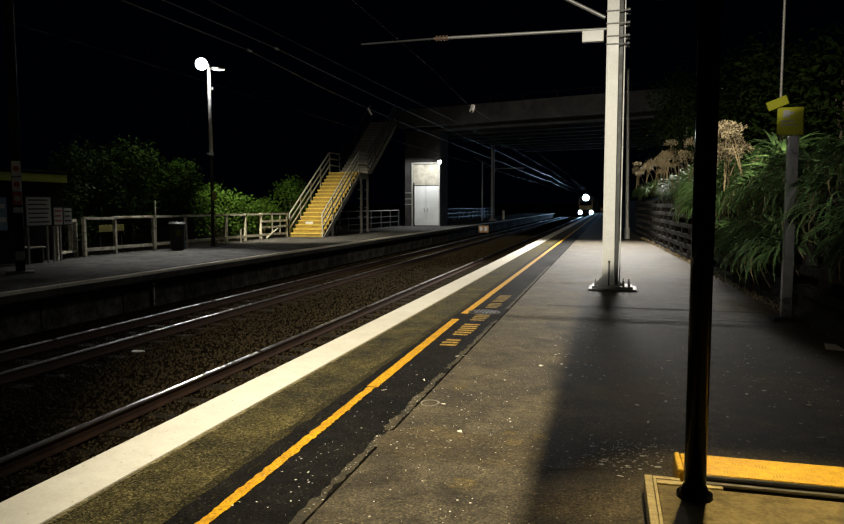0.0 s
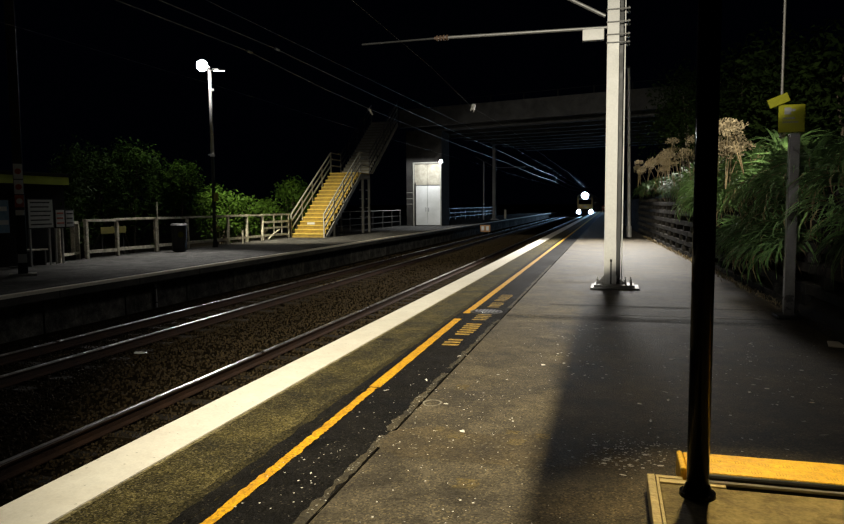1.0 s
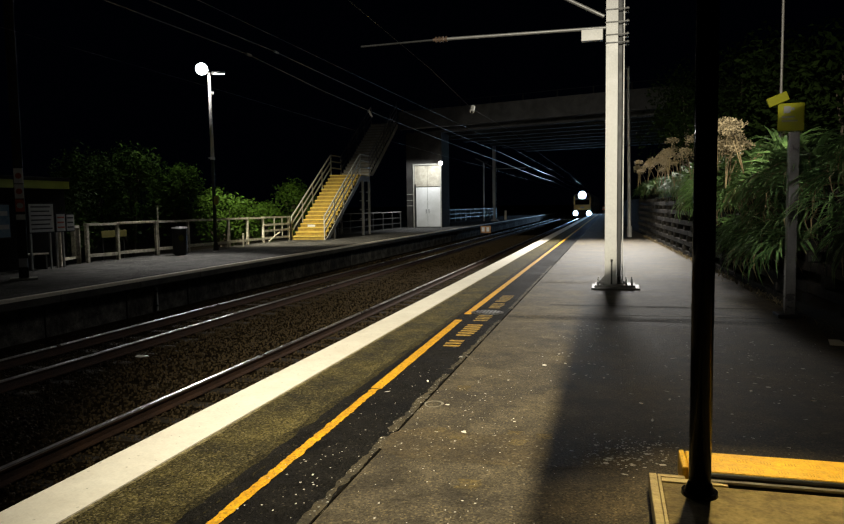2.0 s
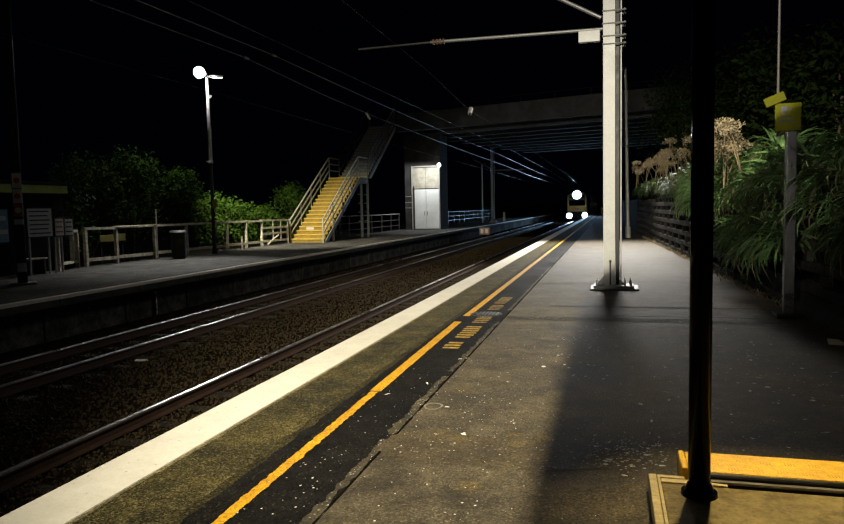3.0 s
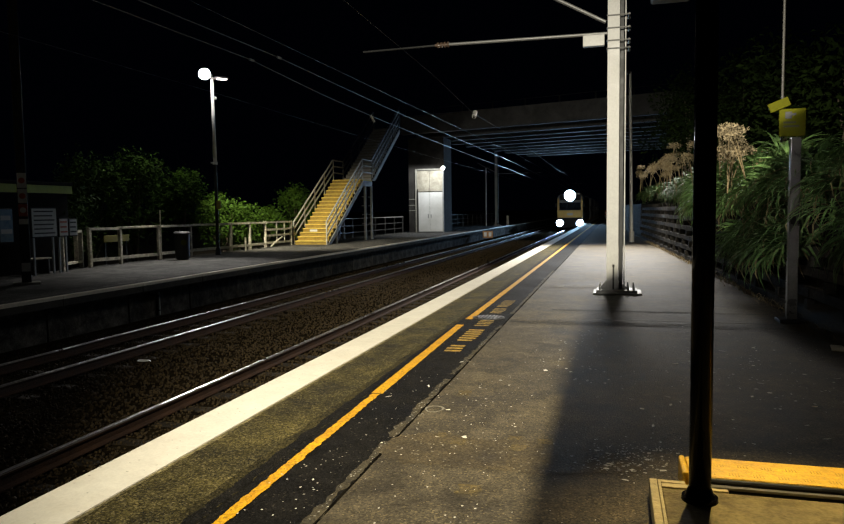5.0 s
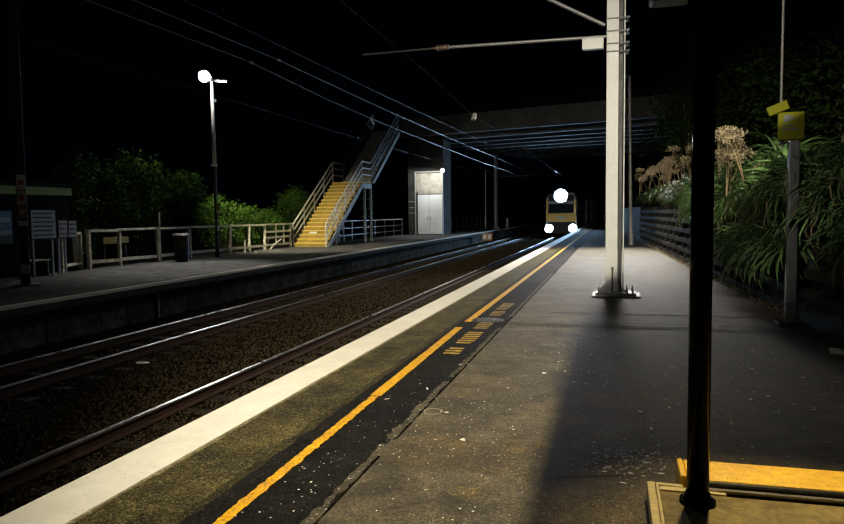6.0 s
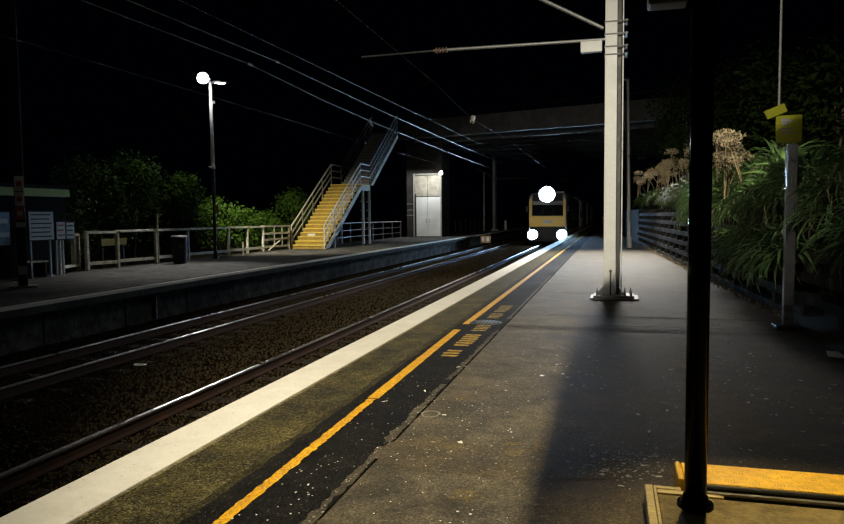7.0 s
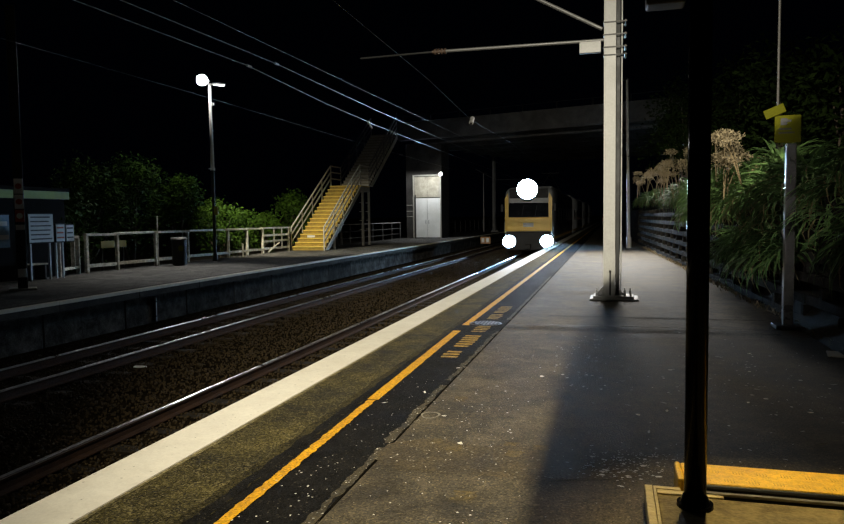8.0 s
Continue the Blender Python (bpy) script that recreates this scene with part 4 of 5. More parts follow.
    for x0, x1, y0, y1 in ((-1.38, 2.1, 9.6, 9.76), (-0.9, 2.2, 10.9, 11.0)):
        part("patch", ragged_strip(x0, x1, y0, y1, 0.002, 0.05, 0.08, 1.7, x0 * 3), SEAM, p)


def leaf_mesh(w, l, curl, material):
    bm = B()
    rows = []
    for i in range(5):
        f = i / 4
        ww = w * math.sin(math.pi * (0.08 + 0.88 * f))
        z = curl * (f - 0.5) ** 2 * 4 * l
        rows.append([bm.verts.new((-ww, (f - 0.5) * l, z + 0.3 * ww)), bm.verts.new((0, (f - 0.5) * l, z)), bm.verts.new((ww, (f - 0.5) * l, z + 0.3 * ww))])
    for a, b in zip(rows, rows[1:]):
        for i in range(2):
            bm.faces.new((a[i], a[i + 1], b[i + 1], b[i]))
    return mesh_of(bm, material)


def build_litter():
    rng = random.Random(5)
    pale = mat("fallen_leaf", (0.9, 0.85, 0.74), (0.66, 0.58, 0.44), 20, 0.8, 0.1, per=0.3)
    kinds = [leaf_mesh(0.014, 0.075, 0.04, pale), leaf_mesh(0.02, 0.055, 0.08, pale), leaf_mesh(0.011, 0.1, 0.05, pale)]
    for i in range(46):
        if i < 26:
            x, y = rng.uniform(0.9, 2.2), rng.uniform(4.7, 8.5)
        elif i < 36:
            x, y = rng.uniform(-0.2, 0.6), rng.uniform(4.5, 8.0)
        else:
            x, y = rng.uniform(-1.9, -0.9), rng.uniform(3.5, 7.0)
        ob = new("fallen_leaf", rng.choice(kinds))
        ob.matrix_world = pose(x, y, 0.006, rng.uniform(-4, 4), rng.uniform(-4, 4), rng.uniform(0, 360)) @ Matrix.Scale(rng.uniform(0.3, 0.85), 4)
        tagged(ob, "small dry pale brown leaf lying on the asphalt", "leaf", "fallen leaves on the platform")
    for i in range(70):
        x, y = rng.uniform(-0.1, 2.2), rng.uniform(4.5, 9.2)
        if rng.random() < 0.4:
            x, y = rng.gauss(1.5, 0.3), rng.gauss(6.6, 0.7)
        ob = new("fallen_leaf", rng.choice(kinds))
        ob.matrix_world = pose(min(x, 2.25), y, 0.005, rng.uniform(-4, 4), rng.uniform(-4, 4), rng.uniform(0, 360)) @ Matrix.Scale(rng.uniform(0.16, 0.42), 4)
        tagged(ob, "tiny pale leaf scrap lying on the dark asphalt", "leaf", "fallen leaves on the platform")
    for x, y in ((0.86, 4.14), (0.95, 3.84)):
        ob = new("fallen_leaf", kinds[1])
        ob.matrix_world = pose(x, y, 0.143 if y > 4.2 else 0.128, 5, 0, 70) @ Matrix.Scale(0.55, 4)
        tagged(ob, "dry brown leaf lying on the yellow ramp", "leaf", "fallen leaves on the platform")
    # trodden spots and grit
    vs, fs = [], []
    for i in range(950):
        u = rng.random()
        if u < 0.33:
            x, y = rng.gauss(-0.1, 0.8), rng.uniform(2.8, 9.5)
        elif u < 0.44:
            x, y = rng.gauss(-0.25, 0.18), rng.uniform(6.2, 9.3)
        elif u < 0.55:
            x, y = rng.uniform(0.5, 2.1), rng.gauss(7.0, 1.0)
        elif u < 0.8:
            x, y = rng.uniform(-1.9, -0.6), rng.uniform(2.8, 6.5)
        else:
            x, y = rng.gauss(0.15, 0.16), rng.gauss(4.55, 0.12)
        x = max(-1.95, min(2.2, x))
        r = rng.uniform(0.0025, 0.007) * (0.7 if u < 0.33 else 1.0)
        if 0.33 < u < 0.55:
            r *= rng.uniform(1.3, 2.6)
        if rng.random() < 0.06:
            r *= 1.8
        k, c = 7, len(vs)
        a0, st = rng.random() * 6, rng.uniform(0.5, 1)
        for j in range(k):
            a = a0 + j * 6.2832 / k
            q = r * rng.uniform(0.7, 1.15)
            vs.append((x + q * math.cos(a), y + q * st * 1.5 * math.sin(a), 0.0045))
        fs.append(tuple(range(c, c + k)))
    ob = soup("grit_spots", vs, fs, mat("trodden_gum", (0.86, 0.8, 0.68), (0.5, 0.44, 0.34), 2, 0.9, 0.1))
    tagged(ob, "pale trodden spots and grit on the asphalt", "spots", "", "stuff")
    # a darker patch of repair, and a pale splash dried beside the slab
    d = thing("repair_patch", pose(0, 0, 0), "dark repair patch in the brown asphalt", "patch", "", "structure")
    for x0, x1, y0, y1, sd in ((-1.44, 0.19, 4.05, 4.62, 21.0),):
        bm = ragged_strip(y0, y1, x0, x1, 0.0022, 0.02, 0.07, 3.0, sd)
        for v in bm.verts:
            ends = min(1.0, (v.co.y - x0) / 0.25 + 0.3, (x1 - v.co.y) / 0.6 + 0.1)
            v.co.x, v.co.y = v.co.y, 4.33 + (v.co.x - 4.33) * max(ends, 0.05) ** 0.5
        bmesh.ops.reverse_faces(bm, faces=bm.faces[:])
        part("patch", bm, mat("patch_asphalt", (0.098, 0.074, 0.038), (0.036, 0.028, 0.017), 2.5, 0.74, 0.5, fine=70, speck=0.02, speck_col=(0.3, 0.27, 0.2), cells=80, grain=0.4, spec=0.14), d)
    for x0, x1, y, sd in ((-1.38, 1.3, 9.82, 31.0), (-1.38, 1.9, 9.55, 33.0), (-1.38, 0.3, 14.1, 35.0)):
        bm = ragged_strip(y - 0.022, y + 0.022, x0, x1, 0.0018, 0.03, 0.02, 4.0, sd)
        for v in bm.verts:
            v.co.x, v.co.y = v.co.y, v.co.x
        bmesh.ops.reverse_faces(bm, faces=bm.faces[:])
        part("seam", bm, SEAM, d, "dark seam in the asphalt")
    vs, fs = [], []
    for i in range(80):
        x, y = rng.gauss(0.04, 0.12), rng.gauss(4.27, 0.07)
        r, a0, c = rng.uniform(0.0025, 0.008), rng.random() * 6, len(vs)
        if rng.random() < 0.08:
            r *= 2
        for j in range(7):
            q = r * rng.uniform(0.5, 1.3)
            vs.append((x + q * 1.6 * math.cos(a0 + j * 0.8976), y + q * math.sin(a0 + j * 0.8976), 0.0055))
        fs.append(tuple(range(c, c + 7)))
    ob = soup("dried_splash", vs, fs, mat("dried_paint", (0.82, 0.79, 0.72), (0.45, 0.43, 0.38), 20, 0.9, 0.1))
    tagged(ob, "white splash dried on the dark asphalt", "stain", "", "stuff")
    ys = thing("yellow_paint_remnants", pose(0, 0, 0), "faint yellow paint remnants worn into the asphalt", "stain", "", "structure")
    faint = mat("faint_yellow_stain", (0.135, 0.098, 0.036), (0.08, 0.062, 0.034), 25, 0.8, 0.4, fine=70, speck=0.3, speck_col=(0.07, 0.055, 0.03), cells=80, spec=0.12)
    for x, y, w, l in ((-0.41, 4.63, 0.05, 0.05), (-0.58, 4.47, 0.045, 0.06), (-0.62, 4.66, 0.05, 0.04), (-0.98, 4.5, 0.05, 0.06), (-1.12, 4.62, 0.03, 0.05), (0.0, 4.45, 0.035, 0.05), (-0.75, 3.72, 0.06, 0.07), (-1.2, 5.75, 0.05, 0.08)):
        part("remnant", ragged_strip(x - w, x + w, y - l, y + l, 0.003, 0.008, 0.03, 14.0, x * 7 + y), faint, ys)
    ob = new("fallen_leaf", kinds[1])
    ob.matrix_world = pose(-1.215, 5.2, 0.006, 3, 0, 100) @ Matrix.Scale(0.7, 4)
    tagged(ob, "small dry pale brown leaf lying on the asphalt", "leaf", "fallen leaves on the platform")
    pt = thing("paper_scrap", pose(-7.42, 9.75, -0.84, 8, 4, 30), "scrap of white paper lying on the ballast", "paper")
    bm = B()
    ring = [(-0.11, -0.03), (-0.03, -0.05), (0.05, -0.03), (0.1, -0.035), (0.085, 0.02), (0.02, 0.045), (-0.04, 0.03), (-0.09, 0.04)]
    low = [bm.verts.new((x, y, 0.0)) for x, y in ring]
    top = [bm.verts.new((x, y, 0.004 + 0.03 * abs(x))) for x, y in ring]
    mid = bm.verts.new((0.01, 0, 0.022))
    for i in range(8):
        k = (i + 1) % 8
        bm.faces.new((low[i], low[k], top[k], top[i]))
        bm.faces.new((top[i], top[k], mid))
    bm.faces.new(low[::-1])
    part("sheet", bm, SIGN_WHITE, pt)


# ---- far platform furniture ----
def build_lamp_post():
    t = thing("street_lamp", pose(-14.5, 23.6, 0), "grey platform lamp post with two lit lamp heads", "lamp post")
    # one pole in two tones: lamp light and shade put into the colours
    bm = B()
    rod(bm, (0, 0, 0), (0, 0, 3.45), 0.062, n=16)
    part("lower_pole", bm, DARK_STEEL, t, "lower pole with shade in its dark colour")
    bm = B()
    rod(bm, (0, 0, 3.45), (-0.02, 0, 6.66), 0.07, 0.055, n=16)
    part("upper_pole", bm, GALV, t, "upper pole with lamp light in its pale colour", True)
    bm = B()
    rod(bm, (0, 0, 3.42), (0, 0, 3.52), 0.09, n=16)
    rod(bm, (0, -0.1, 3.47), (0, -0.28, 3.47), 0.02)
    part("collar", bm, GALV, t)
    bm = B()
    rod(bm, (0, 0, 0), (0, 0, 0.28), 0.11, 0.08, n=16)
    part("base", bm, DARK_STEEL, t)
    for s, tilt in ((-1, -14), (1, 10)):
        bm = B()
        rod(bm, (0, 0, 6.60), (0.02, s * 0.32, 6.68), 0.028)
        arm = part("arm", bm, GALV, t)
        m = pose(0.05, s * 0.55, 6.70, tilt, 8, 0)
        bm = B()
        box(bm, -0.15, 0.15, -0.22 if s < 0 else -0.27, 0.27, 0.0, 0.07, 0.03, m)
        part("head", bm, GALV, arm, "flat lamp head")
        bm = B()
        # lit head gets a ball for a lens, shaped like its round glare
        if s < 0:
            bmesh.ops.create_uvsphere(bm, u_segments=20, v_segments=12, radius=0.2, matrix=m @ Matrix.Translation((0.02, -0.06, -0.05)))
        else:
            box(bm, -0.12, 0.12, -0.22, 0.22, -0.03, -0.002, 0.012, m)
        part("lens", bm, LAMP_GLOW if s < 0 else LAMP_GLOW_SIDE, arm, "glowing white lens")
    bm = B()
    box(bm, -0.1, 0.1, 0.05, 0.09, 5.85, 5.95)
    part("bracket", bm, GALV, t)
    s = thing("small_notice", pose(-14.42, 23.52, 1.9), "small yellow notice strapped to the lamp post", "sign")
    bm = B()
    box(bm, -0.02, 0.16, -0.03, 0.0, -0.16, 0.16)
    part("plate", bm, mat("dim_yellow_notice", (0.2, 0.18, 0.02), None, 4, 0.6, 0), s)


def build_fences():
    x = -15.15
    t = thing("timber_fence", pose(0, 0, 0), "old white painted timber fence behind the far platform", "fence")
    ys = [17.6, 18.95, 20.9, 22.8, 25.65, 27.2, 28.6, 31.2]
    for y in ys:
        bm = B()
        box(bm, x - 0.05, x + 0.05, y - 0.05, y + 0.05, 0, 1.14 + random.uniform(-0.01, 0.01), 0.012)
        part("post", bm, FENCE, t)
    for a, b in zip(ys, ys[1:]):
        bm = B()
        bar(bm, (x, a - 0.05, 1.16), (x, b + 0.045, 1.15 + random.uniform(-0.015, 0.015)), 0.11, 0.055, 0.01)
        part("top_rail", bm, FENCE, t)
        bm = B()
        bar(bm, (x + 0.02, a + 0.06, 0.22), (x + 0.02, b - 0.06, 0.2), 0.04, 0.085, 0.008)
        part("bottom_rail", bm, FENCE, t)
    for y in (29.6, 30.4):
        bm = B()
        box(bm, x + 0.02, x + 0.06, y, y + 0.07, 0.2, 1.12, 0.008)
        part("picket", bm, FENCE, t)
    for z in (0.55, 0.82):
        bm = B()
        bar(bm, (x + 0.03, 28.6, z), (x + 0.03, 31.2, z), 0.05, 0.09)
        part("mid_rail", bm, FENCE, t)
    bm = B()
    pts = [(x + 0.12, 28.9 + k * 0.28, 0.06 + 0.5 * math.sin(math.pi * k / 14)) for k in range(5)]
    for p, q in zip(pts, pts[1:]):
        rod(bm, p, q, 0.035)
    part("hoop", bm, FENCE, t, "bent white hoop rail")
    bm = B()
    rod(bm, (x + 0.1, 20.9, 0), (x + 0.1, 20.9, 1.72), 0.024)
    tagged(part("marker_pole", bm, FENCE), "thin pale marker pole standing by the fence", "pole")
    bm = B()
    rod(bm, (x + 0.3, 26.3, 0), (x + 0.3, 26.3, 0.55), 0.035)
    tagged(part("short_stake", bm, FENCE), "short pale stake standing by the fence", "stake")
    g = thing("fence_gate", pose(-15.15, 16.9, 0, 0, 0, 20), "small white framed timber gate by the shelter", "gate")
    for a, b in (((0, -0.7, 0.12), (0, -0.7, 1.1)), ((0, 0.62, 0.12), (0, 0.62, 1.1)), ((0, -0.7, 1.1), (0, 0.62, 1.1)), ((0, -0.7, 0.2), (0, 0.62, 0.2)), ((0, 0.28, 0.2), (0, 0.28, 1.05))):
        bm = B()
        bar(bm, a, b, 0.1, 0.06, 0.008)
        part("frame_bar", bm, FENCE, g)
    for y in (-0.7, 0.62):
        bm = B()
        box(bm, -0.05, 0.05, y - 0.05, y + 0.05, 0, 0.12)
        part("foot", bm, FENCE, g)
    # steel railings further along
    for y0, y1, nm in ((37.5, 50, 7), (53.5, 95, 17)):
        r = thing("steel_railing", pose(0, 0, 0), "grey steel three-rail railing behind the far platform", "railing", "railings behind the far platform")
        for i in range(nm):
            y = y0 + (y1 - y0) * i / (nm - 1)
            bm = B()
            box(bm, x - 0.035, x + 0.035, y - 0.035, y + 0.035, 0, 1.2)
            # posts and lower rails darker than the top rail: shade put into colour
            part("post", bm, GALV_DULL if y1 < 60 else ZINC, r)
        for z in (0.35, 0.75, 1.18):
            bm = B()
            bar(bm, (x, y0, z), (x, y1, z), 0.09 if z > 1 else 0.05, 0.05)
            # near top rail pale as if lit; the far run dimmed in colour
            part("rail", bm, RAILING if z > 1 and y1 < 60 else GALV_DULL if y1 < 60 else ZINC, r)


def notice(name, x, y0, y1, z0, z1, material, bars, label, ink=None, legs=False):
    t = thing(name, pose(x, (y0 + y1) / 2, 0), label, "notice board")
    h = (y1 - y0) / 2
    bm = B()
    box(bm, -0.05, -0.012, -h - 0.03, h + 0.03, z0 - 0.03, z1 + 0.03, 0.006)
    fr = part("backing", bm, DARK_STEEL, t)
    bm = B()
    box(bm, -0.012, 0.0, -h, h, z0, z1)
    sh = part("sheet", bm, material, t)
    for i in range(bars):
        z = z0 + (z1 - z0) * (i + 0.6) / (bars + 0.4)
        bm = B()
        box(bm, 0.001, 0.004, -h * 0.86, h * (0.86 - 0.5 * ((i * 37) % 10) / 20), z, z + (z1 - z0) * 0.28 / bars)
        part("text_bar", bm, ink or SIGN_BLACK, sh)
    if legs:
        for s in (-0.8, 0.8):
            bm = B()
            box(bm, -0.09, -0.05, s * h - 0.025, s * h + 0.025, 0, z1)
            part("leg", bm, GALV, t)
    return t


def build_far_shelter():
    t = thing("waiting_shelter", pose(0, 0, 0), "dark waiting shelter with a lime green fascia", "shelter")
    bm = B()
    box(bm, -17.0, -15.32, 6, 17.0, 0, 2.2, 0.02)
    part("wall", bm, DARK_WALL, t)
    bm = B()
    box(bm, -17.2, -15.2, 5.8, 17.1, 2.42, 2.52, 0.02)
    part("roof", bm, DARK_WALL, t)
    bm = B()
    box(bm, -17.2, -15.22, 5.82, 17.08, 2.2, 2.418)
    part("fascia", bm, SIGN_GREEN, t, "lime green fascia band")
    notice("timetable_board", -14.6, 14.93, 15.75, 1.02, 1.76, SIGN_WHITE, 6, "white timetable board standing on legs by the shelter", legs=True)
    notice("poster_board", -14.6, 15.86, 16.16, 1.02, 1.48, SIGN_WHITE, 3, "small white poster with red print on a leg", SIGN_RED, True)
    notice("poster_board", -14.6, 16.22, 16.5, 1.02, 1.46, SIGN_WHITE, 3, "small white poster with dark print beside the timetable", None, False)
    notice("poster_board", -15.25, 14.55, 14.95, 0.9, 1.75, SIGN_BLUE, 2, "blue and white poster on the shelter wall", SIGN_WHITE, False)
    m = thing("signal_post", pose(-13.0, 13.05, 0, 0, 0, 45), "dark square post carrying stacked white and red signs", "sign post")
    bm = B()
    box(bm, -0.1, 0.1, -0.1, 0.1, 0, 6.4, 0.01)
    part("post", bm, DARK_STEEL, m)
    bm = B()
    box(bm, -0.28, 0.28, -0.2, 0.2, 0, 0.05, 0.01)
    part("base_plate", bm, STRINGER, m)
    for z0, z1, mt in ((2.2, 2.54, SIGN_WHITE), (1.86, 2.18, SIGN_WHITE), (1.56, 1.84, SIGN_RED), (1.38, 1.5, SIGN_WHITE), (0.3, 0.5, SIGN_WHITE)):
        bm = B()
        box(bm, -0.09, 0.09, -0.125, -0.105, z0, z1, 0.004)
        p = part("plate", bm, mt, m)
        if z1 - z0 > 0.2:
            bm = B()
            rod(bm, (0, -0.130, (z0 + z1) / 2), (0, -0.126, (z0 + z1) / 2), 0.065, n=16)
            part("symbol", bm, SIGN_RED if mt is SIGN_WHITE else SIGN_WHITE, p)
    bn = thing("litter_bin", pose(-14.35, 21.1, 0), "dark rounded litter bin with a pale lid", "bin")
    bm = B()
    rod(bm, (0, 0, 0.04), (0, 0, 0.9), 0.24, 0.26, n=20)
    part("body", bm, DARK_STEEL, bn)
    bm = B()
    rod(bm, (0, 0, 0), (0, 0, 0.04), 0.2, n=20)
    part("foot", bm, DARK_STEEL, bn)
    bm = B()
    rod(bm, (0, 0, 0.92), (0, 0, 0.975), 0.29, 0.24, n=20)
    part("lid", bm, GALV_DULL, bn)
    bm = B()
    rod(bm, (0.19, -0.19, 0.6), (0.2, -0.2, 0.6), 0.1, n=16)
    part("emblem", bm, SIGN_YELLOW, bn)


def build_bench():
    t = thing("bench", pose(-15.0, 15.4, 0), "low pale plank bench standing by the shelter", "bench")
    for x in (-0.12, 0.02, 0.16):
        bm = B()
        box(bm, x - 0.06, x + 0.06, -0.32, 0.32, 0.40, 0.44, 0.008)
        part("plank", bm, FENCE, t)
    for y in (-0.24, 0.24):
        bm = B()
        box(bm, -0.16, 0.2, y - 0.03, y + 0.03, 0.0, 0.40, 0.008)
        part("leg", bm, GALV_DULL, t)
    b = thing("yellow_board", pose(-15.6, 19.35, 0), "dull yellow board on short posts behind the fence", "sign")
    bm = B()
    box(bm, -0.02, 0.02, -0.6, 0.6, 0.70, 0.92, 0.006)
    part("panel", bm, mat("dull_yellow_board", (0.17, 0.15, 0.02), (0.09, 0.08, 0.012), 5, 0.7, 0.1), b)
    for y in (-0.5, 0.5):
        bm = B()
        box(bm, -0.06, -0.021, y - 0.03, y + 0.03, -0.5, 0.9)
        part("post", bm, DARK_STEEL, b)


def build_track_signs():
    t = thing("speed_board", pose(-9.72, 55.6, BED_Z), "low orange and white trackside board on two short legs", "sign")
    bm = B()
    box(bm, -0.41, 0.41, -0.015, 0.015, 0.24, 0.80, 0.008)
    p = part("plate", bm, mat("faded_orange_sign", (0.5, 0.25, 0.09), (0.34, 0.17, 0.06), 4, 0.6, 0), t)
    for x in (-0.2, 0.18):
        bm = B()
        box(bm, x - 0.11, x + 0.11, -0.022, -0.016, 0.36, 0.7)
        box(bm, x - 0.045, x + 0.045, -0.026, -0.021, 0.45, 0.62)
        part("text_bar", bm, SIGN_WHITE, p)
    for x in (-0.26, 0.26):
        bm = B()
        box(bm, x - 0.03, x + 0.03, 0.016, 0.06, 0, 0.7)
        part("leg", bm, DARK_STEEL, t)
    m = thing("marker_post", pose(-11.1, 76, 0), "short white marker post at the far platform edge", "marker post")
    bm = B()
    rod(bm, (0, 0, 0), (0, 0, 0.95), 0.14, 0.12, n=12)
    part("body", bm, WHITE, m)
    bm = B()
    rod(bm, (0, 0, 0.95), (0, 0, 1.02), 0.15, 0.1, n=12)
    part("cap", bm, STRINGER, m)
    q = thing("lamp_post", pose(-12.4, 70, 0), "thin grey lamp post on the far platform", "lamp post")
    bm = B()
    rod(bm, (0, 0, 0), (0, 0, 5.9), 0.07, 0.05)
    part("pole", bm, GALV, q)
    bm = B()
    box(bm, -0.1, 0.4, -0.1, 0.1, 5.86, 5.96, 0.02)
    part("head", bm, DARK_STEEL, q)
    e = thing("end_barrier", pose(-0.9, 118, 0), "small red and white barrier at the platform end", "barrier")
    bm = B()
    box(bm, -0.5, 0.5, -0.03, 0.03, 0.6, 1.25, 0.01)
    part("panel", bm, SIGN_RED, e)
    bm = B()
    box(bm, -0.5, 0.5, -0.034, -0.031, 0.85, 1.0)
    part("band", bm, SIGN_WHITE, e)
    for x in (-0.4, 0.4):
        bm = B()
        box(bm, x - 0.04, x + 0.04, 0.031, 0.1, 0, 1.2)
        part("leg", bm, GALV, e)


# ---- planting ----
def blades(rng, n, length, width, droop, spread, verts, faces, base=(0, 0, 0), segs=5):
    for i in range(n):
        a, up = rng.uniform(0, 6.2832), rng.uniform(0.25, 1.0)
        ln, w = length * rng.uniform(0.6, 1.15), width * rng.uniform(0.7, 1.2)
        d = Vector((math.cos(a), math.sin(a), 0))
        side = Vector((-d.y, d.x, 0))
        p = Vector(base) + d * rng.uniform(0, spread) + side * rng.uniform(-spread, spread)
        ang = radians(30 + 55 * up)
        c = len(verts)
        for k in range(segs + 1):
            f = k / segs
            ww = w * (1 - f ** 2.2) + 0.002
            q = p + side * ww, p + d * 0.0 - Vector((0, 0, ww * 0.5)), p - side * ww
            verts += [tuple(v) for v in q]
            p = p + (d * math.cos(ang) + Vector((0, 0, math.sin(ang)))) * ln / segs
            ang -= droop * rng.uniform(0.8, 1.2) / segs
            if k:
                j = c + 3 * k
                faces += [(j - 3, j - 2, j + 1, j), (j - 2, j - 1, j + 2, j + 1)]


